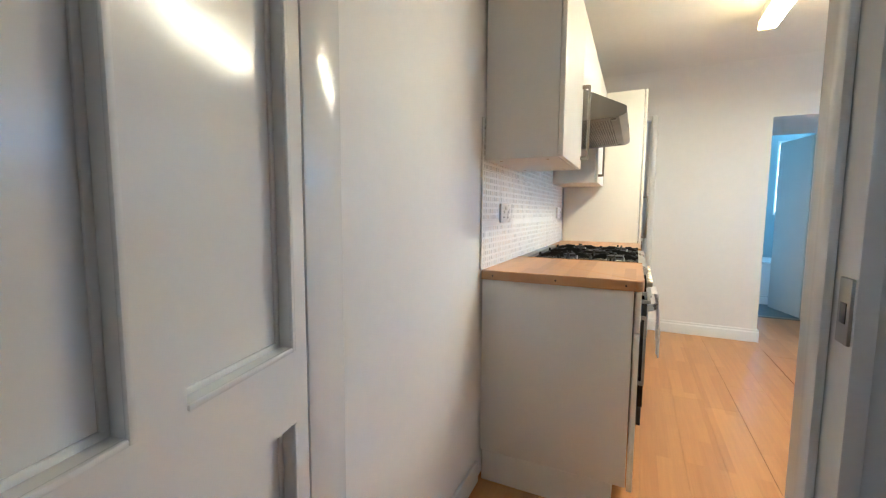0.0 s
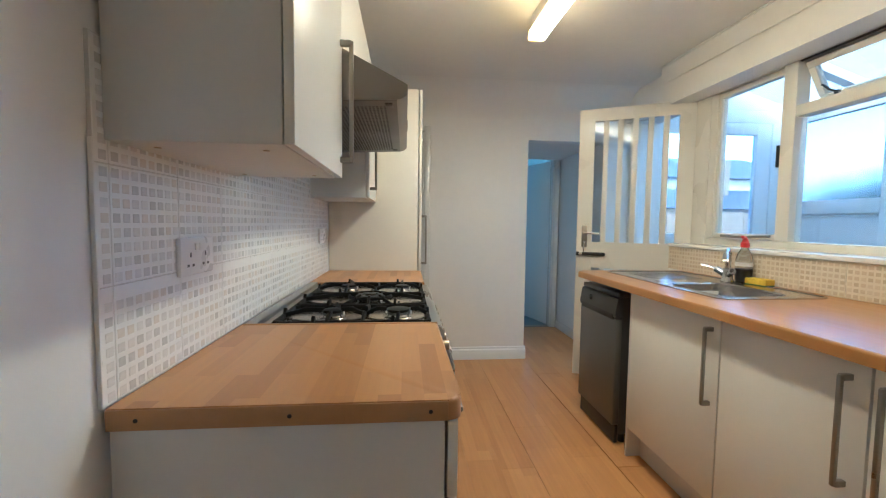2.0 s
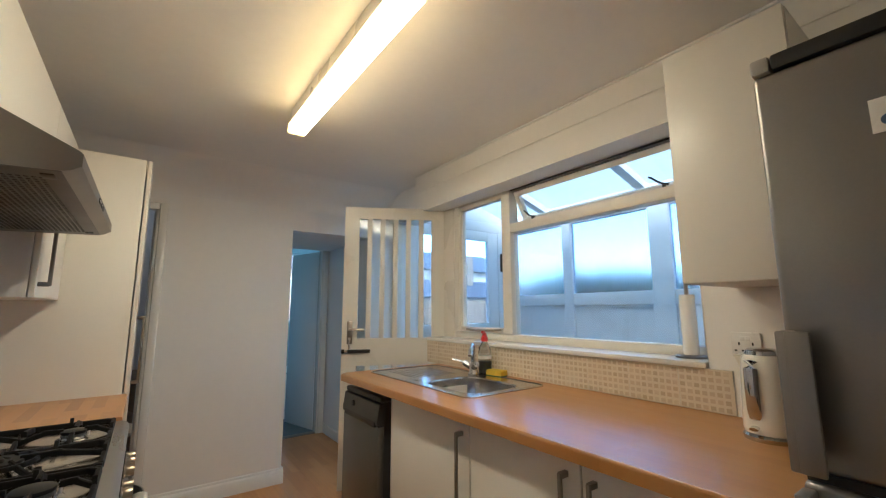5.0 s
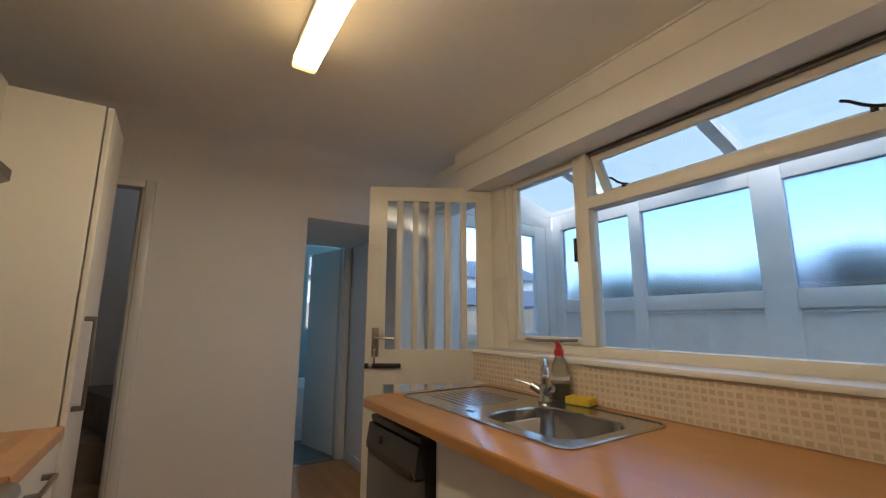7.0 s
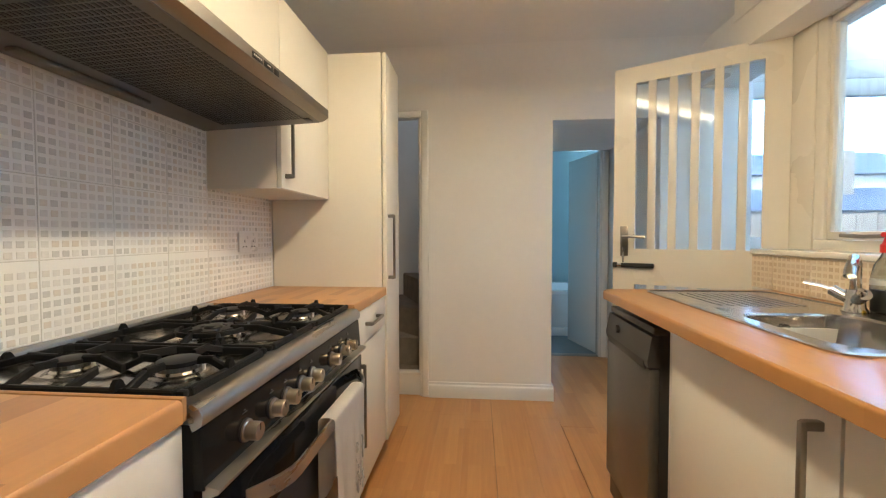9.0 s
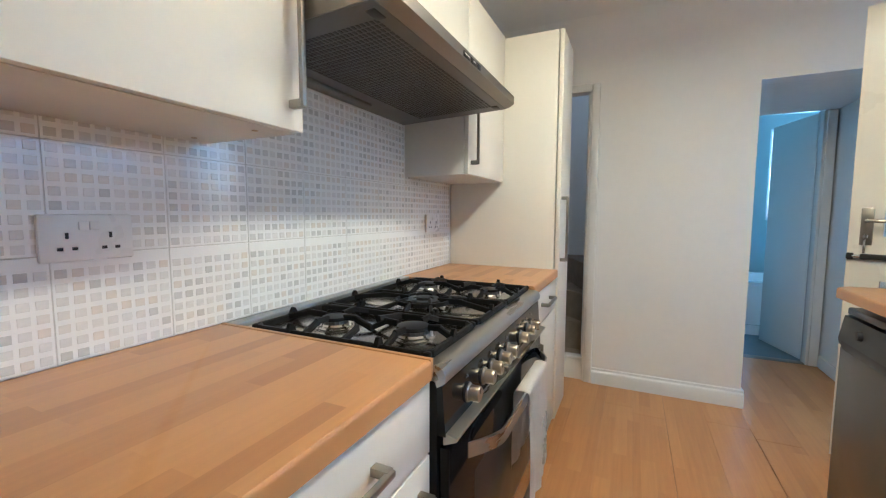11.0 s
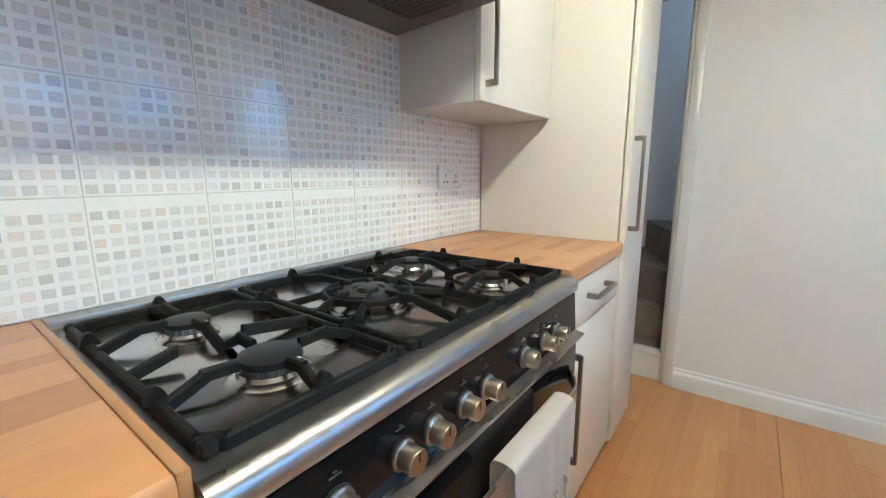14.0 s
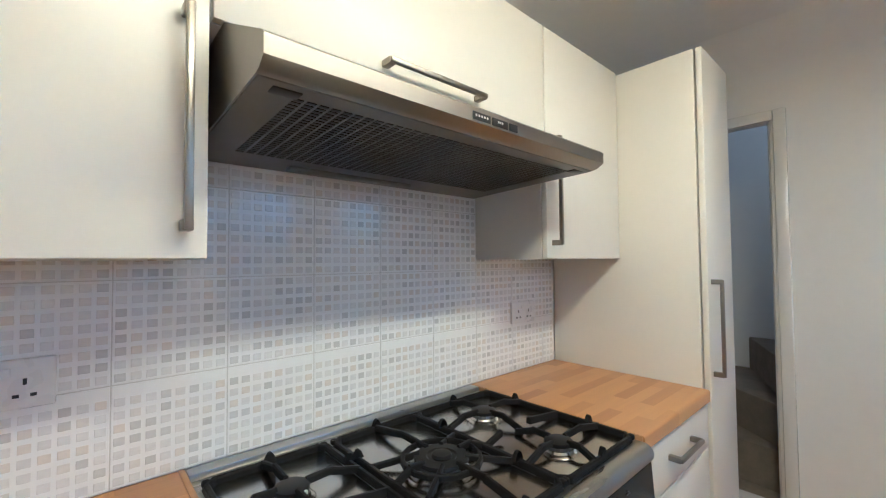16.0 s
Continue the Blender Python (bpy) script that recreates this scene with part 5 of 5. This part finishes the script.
def dishwasher():
    d = thing("dishwasher", (1.5, 3.33, 0), "slim graphite dishwasher standing under the worktop", "dishwasher")
    y0, y1 = 3.098, 3.545
    part("body", bx(1.235, 1.80, y0 + 0.004, y1 - 0.004, 0.06, 0.835, 0.004), GRAPHITE_D, d)
    part("top", bx(1.212, 1.80, y0, y1, 0.832, 0.858, 0.006), GRAPHITE_D, d)
    dr = part("door", bx(1.198, 1.236, y0, y1, 0.115, 0.715, 0.008), GRAPHITE, d)
    part("control_panel", prism(B(), [(1.236, 0.72), (1.196, 0.72), (1.192, 0.74), (1.206, 0.826), (1.236, 0.83)], "y", y0, y1), GRAPHITE_D, d, "dark control panel")
    part("grip", prism(B(), [(1.20, 0.700), (1.1905, 0.722), (1.1905, 0.738), (1.205, 0.728)], "y", y0 + 0.03, y1 - 0.03), BLACK, d)
    part("dial", lathe(B(), [(0.017, 0), (0.015, -0.012), (0.0005, -0.013)], (1.1965, y0 + 0.30, 0.785), 20, "x"), BLACK, d)
    part("kick_plate", bx(1.215, 1.235, y0 + 0.006, y1 - 0.006, 0.012, 0.112, 0.004), BLACK, d)
    for y in (y0 + 0.05, y1 - 0.05):
        part("foot", cyl(B(), (1.28, y, 0.0), (1.28, y, 0.062), 0.018, seg=14), BLACK, d)
        part("foot", cyl(B(), (1.74, y, 0.0), (1.74, y, 0.062), 0.018, seg=14), BLACK, d)


dishwasher()


def fridge():
    f = thing("fridge_freezer", (1.45, 1.11, 0), "tall silver fridge freezer with recessed bar handles", "fridge freezer")
    y0, y1 = 0.845, 1.380
    part("body", bx(1.175, 1.80, y0 + 0.002, y1 - 0.002, 0.03, 1.779, 0.006), SILVER, f)
    part("top_cap", box(bx(1.121, 1.80, y0, y1, 1.767, 1.783, 0.004), 1.112, 1.17, y1 - 0.030, y1, 1.753, 1.785, 0.005), FRIDGECAP, f, "pale grey top cap")
    part("top_vent", bx(1.113, 1.16, y0 + 0.01, y1 - 0.032, 1.7535, 1.7845, 0.005), BLACK, f, "glossy black trim strip")
    up = part("fridge_door", bx(1.118, 1.172, y0, y1, 1.035, 1.752, 0.010, 3), SILVER, f)
    lo = part("freezer_door", bx(1.118, 1.172, y0, y1, 0.06, 1.018, 0.010, 3), SILVER, f)
    for par, z0, z1 in ((up, 1.042, 1.268), (lo, 0.76, 1.008)):
        bm = box(B(), 1.068, 1.119, y1 - 0.019, y1 + 0.001, z0, z1, 0.004)
        box(bm, 1.066, 1.076, y1 - 0.046, y1 - 0.012, z0, z1, 0.004)
        part("handle", bm, SILVER, par, "silver bar handle")
    part("seal", bx(1.125, 1.172, y0 + 0.006, y1 - 0.006, 1.019, 1.034), BLACK, f, smooth=False)
    m = thing("fridge_magnet", (1.114, 1.2, 1.6), "small white picture magnet with yellow and blue shapes", "magnet")
    part("card", bx(1.1145, 1.118, 1.155, 1.232, 1.583, 1.640, 0.0008), PICTURE, m)
    part("yellow_shape", box(cyl(B(), (1.1135, 1.188, 1.622), (1.1148, 1.188, 1.622), 0.011, seg=18), 1.1136, 1.1148, 1.176, 1.207, 1.607, 1.619), YELLOW, m)
    part("blue_shape", box(cyl(B(), (1.1130, 1.212, 1.602), (1.1146, 1.212, 1.602), 0.009, seg=16), 1.1131, 1.1146, 1.186, 1.207, 1.594, 1.600), BLUE, m)


fridge()


def kettle():
    k = thing("kettle", (1.715, 1.60, 0.925), "cream jug kettle with a chrome handle on the worktop", "kettle")
    cx, cy = 1.715, 1.595
    part("stand", lathe(B(), [(0.066, 0.9255), (0.067, 0.937), (0.062, 0.943), (0.0005, 0.944)], (cx, cy, 0), 36), CHROME, k)
    part("body", lathe(B(), [(0.062, 0.945), (0.065, 0.96), (0.062, 1.03), (0.057, 1.12), (0.053, 1.155), (0.047, 1.168), (0.0005, 1.172)], (cx, cy, 0), 40), KETTLE, k)
    part("lid", lathe(B(), [(0.044, 1.168), (0.042, 1.180), (0.034, 1.186), (0.012, 1.189), (0.0005, 1.189)], (cx, cy, 0), 32), CHROME, k)
    part("spout", prism(B(), [(cy + 0.040, 1.162), (cy + 0.070, 1.166), (cy + 0.050, 1.115)], "x", cx - 0.016, cx + 0.016), KETTLE, k)
    part("grip_plate", sweep(B(), [(cx - 0.056, cy + 0.014, 0.99), (cx - 0.066, cy + 0.014, 1.015), (cx - 0.069, cy + 0.014, 1.08), (cx - 0.064, cy + 0.014, 1.13), (cx - 0.053, cy + 0.014, 1.15)], 0.018, 14, 0.011), CHROME, k, "polished chrome window strip")
    part("switch", sweep(B(), [(cx - 0.062, cy + 0.016, 0.965), (cx - 0.082, cy + 0.016, 0.962)], 0.012, 10, 0.005), CHROME, k)
    part("handle", sweep(B(), [(cx, cy - 0.05, 1.155), (cx, cy - 0.085, 1.16), (cx, cy - 0.108, 1.13), (cx, cy - 0.108, 1.02), (cx, cy - 0.085, 0.98), (cx, cy - 0.06, 0.98)], 0.012, 12), KETTLE, k)


kettle()
r = thing("kitchen_roll_holder", (2.035, 1.928, 1.107), "kitchen paper roll on a metal stand on the sill", "kitchen roll")
part("base_plate", lathe(B(), [(0.060, 1.1075), (0.060, 1.115), (0.054, 1.118), (0.0005, 1.118)], (2.03, 1.928, 0), 32), GRAPHITE, r, "dark metal foot")
part("rod", cyl(B(), (2.03, 1.928, 1.115), (2.03, 1.928, 1.415), 0.008, seg=14), NICKEL, r)
part("paper_roll", lathe(B(), [(0.014, 1.12), (0.029, 1.12), (0.029, 1.365), (0.014, 1.365), (0.010, 1.36)], (2.03, 1.928, 0), 32), PAPER, r, "white kitchen paper")


# ---- ceiling light ----
def ceiling_light():
    c = thing("ceiling_light", (0.777, 2.69, CZ), "fluorescent batten light with a glowing diffuser", "ceiling light")
    x, ya, yb = 0.777, 2.07, 3.313
    part("batten", bx(x - 0.030, x + 0.030, ya, yb, CZ - 0.088, CZ - 0.0005, 0.004), WHITEP, c)
    part("flank", prism(B(), [(x - 0.042, CZ - 0.089), (x - 0.046, CZ - 0.132), (x + 0.046, CZ - 0.132), (x + 0.042, CZ - 0.089)], "y", ya + 0.02, yb - 0.02), TUBE_SIDE, c, "dim amber diffuser sides")
    part("diffuser", prism(B(), [(x - 0.0455, CZ - 0.1325), (x - 0.040, CZ - 0.140), (x + 0.040, CZ - 0.140), (x + 0.0455, CZ - 0.1325)], "y", ya + 0.02, yb - 0.02), TUBE, c, "glowing warm white diffuser")
    pts = [(x - 0.043, CZ - 0.086), (x - 0.047, CZ - 0.133), (x - 0.041, CZ - 0.1415), (x + 0.041, CZ - 0.1415), (x + 0.047, CZ - 0.133), (x + 0.043, CZ - 0.086)]
    for a, b in ((ya, ya + 0.0195), (yb - 0.0195, yb)):
        part("end_cap", prism(B(), pts, "y", a, b), CAP, c, "amber plastic end cap")


ceiling_light()


# ---- tiles on the cooker wall ----
def tiling(parent_name, label, x, s, ys, zs, n, tile_m, sq_m, keep=lambda y, z: True):
    """Square tiles printed in relief with small squares."""
    t = thing(parent_name, (x, ys[0], zs[0]), label, "wall tiles", kind="structure")
    a, b = sorted((x - s * 0.008, x - s * 0.0018))
    bm = B()
    sq = B()
    verts, faces = [], []
    for i in range(len(ys) - 1):
        for j in range(len(zs) - 1):
            y0, y1, z0, z1 = ys[i], ys[i + 1], zs[j], zs[j + 1]
            if not keep((y0 + y1) / 2, (z0 + z1) / 2):
                continue
            box(bm, a, b, y0, y1, z0, z1)
            c, d = sorted((x - s * 0.006, x))
            part("tile", bx(c, d, y0 + 0.0009, y1 - 0.0009, z0 + 0.0009, z1 - 0.0009, 0.0007, 1), tile_m, t, smooth=False)
            pitch = 0.2045 / n
            yo = y1 - 0.0015 - 0.2045 if i == 0 else y0 + 0.0015
            for u in range(n):
                for v in range(n):
                    ya, za = yo + (u + 0.12) * pitch, z0 + 0.0015 + (v + 0.15) * pitch
                    yb, zb = ya + pitch * 0.76, za + pitch * 0.68
                    if ya < y0 + 0.001 or yb > y1 - 0.001 or zb > z1 - 0.001:
                        continue
                    k = len(verts)
                    xo, e = x + s * 0.0005, 0.0012
                    verts += [(x - s * 0.001, ya, za), (x - s * 0.001, yb, za), (x - s * 0.001, yb, zb), (x - s * 0.001, ya, zb), (xo, ya + e, za + e), (xo, yb - e, za + e), (xo, yb - e, zb - e), (xo, ya + e, zb - e)]
                    f = [(4, 5, 6, 7), (0, 1, 5, 4), (1, 2, 6, 5), (2, 3, 7, 6), (3, 0, 4, 7)]
                    faces += [tuple(k + q for q in (g if s > 0 else g[::-1])) for g in f]
    part("grout", bm, GROUT, t, smooth=False)
    me = bpy.data.meshes.new("mosaic_square")
    me.from_pydata([tuple(Vector(v) - origin_of(t)) for v in verts], [], faces)
    me.materials.append(sq_m)
    q = new("mosaic_square", me)
    q.parent = t
    tagged(q, "small grey and beige mosaic squares", kind="stuff")
    return t


N = 8
ys = [1.715] + [1.748 + 0.2075 * k for k in range(10)] + [3.703]
zs = [0.9105, 1.112, 1.3185, 1.524, 1.745]
tiling("tiles_cooker_wall", "white glazed tiles with grey and beige mosaic squares", -0.449, 1, ys, zs, N, TILE, SQUARE, lambda y, z: z < 1.5 or 2.2 < y < 3.3)
# window wall tiles, their tan lamplit tone painted in
ys = [1.752] + [1.752 + 0.19 + 0.2075 * k for k in range(9)] + [3.742]
tiling("tiles_window_wall", "glazed mosaic tiles with warm lamplight put into their colours", XR - 0.008, -1, ys, [0.926, 1.0825], 8, TILE_WARMLIT, SQUARE_WARMLIT)
solo("tile_trim", bx(-0.4555, -0.4475, 1.7105, 1.7150, 0.911, 1.357, 0.001), WHITEP, "white plastic tile edging strip", "trim", kind="structure")


# ---- floor planks ----
rng = random.Random(11)
edges_x = [-0.46, -0.2, -0.01, 0.18, 0.37, 0.535, 0.708, 0.92, 1.130, 1.325, 1.515, 1.705, 1.895, 2.09]
shared = {}
for i, (a, b) in enumerate(zip(edges_x, edges_x[1:])):
    y = -1.6 - rng.uniform(0, 1.0)
    if i == 8:
        y = 2.905 - 1.28 * 4
    while y < 5.68:
        y0, y1 = max(y, -1.6), min(y + 1.28, 5.68)
        y += 1.28
        if y1 - y0 < 0.05:
            continue
        wide = 0.0022 if 1.0 < y0 < 3.3 else 0.0002
        ga = wide if i == 8 else 0.001 if i == 6 else 0.0002
        gb = wide if i == 7 else 0.001 if i == 5 else 0.0002
        gap = wide if i == 8 else 0.0002
        key = (round(b - a, 3), round(y1 - y0, 3), ga, gb)
        if key not in shared:
            bm = box(B(), ga, b - a - gb, gap, y1 - y0 - gap, -0.010, 0.0, 0.0004, 1)
            shared[key] = mesh_of("plank", bm, LAMINATE)
        p = new("plank", shared[key])
        p.parent = floor
        p.matrix_basis = Matrix.Translation((a, y0, 0))
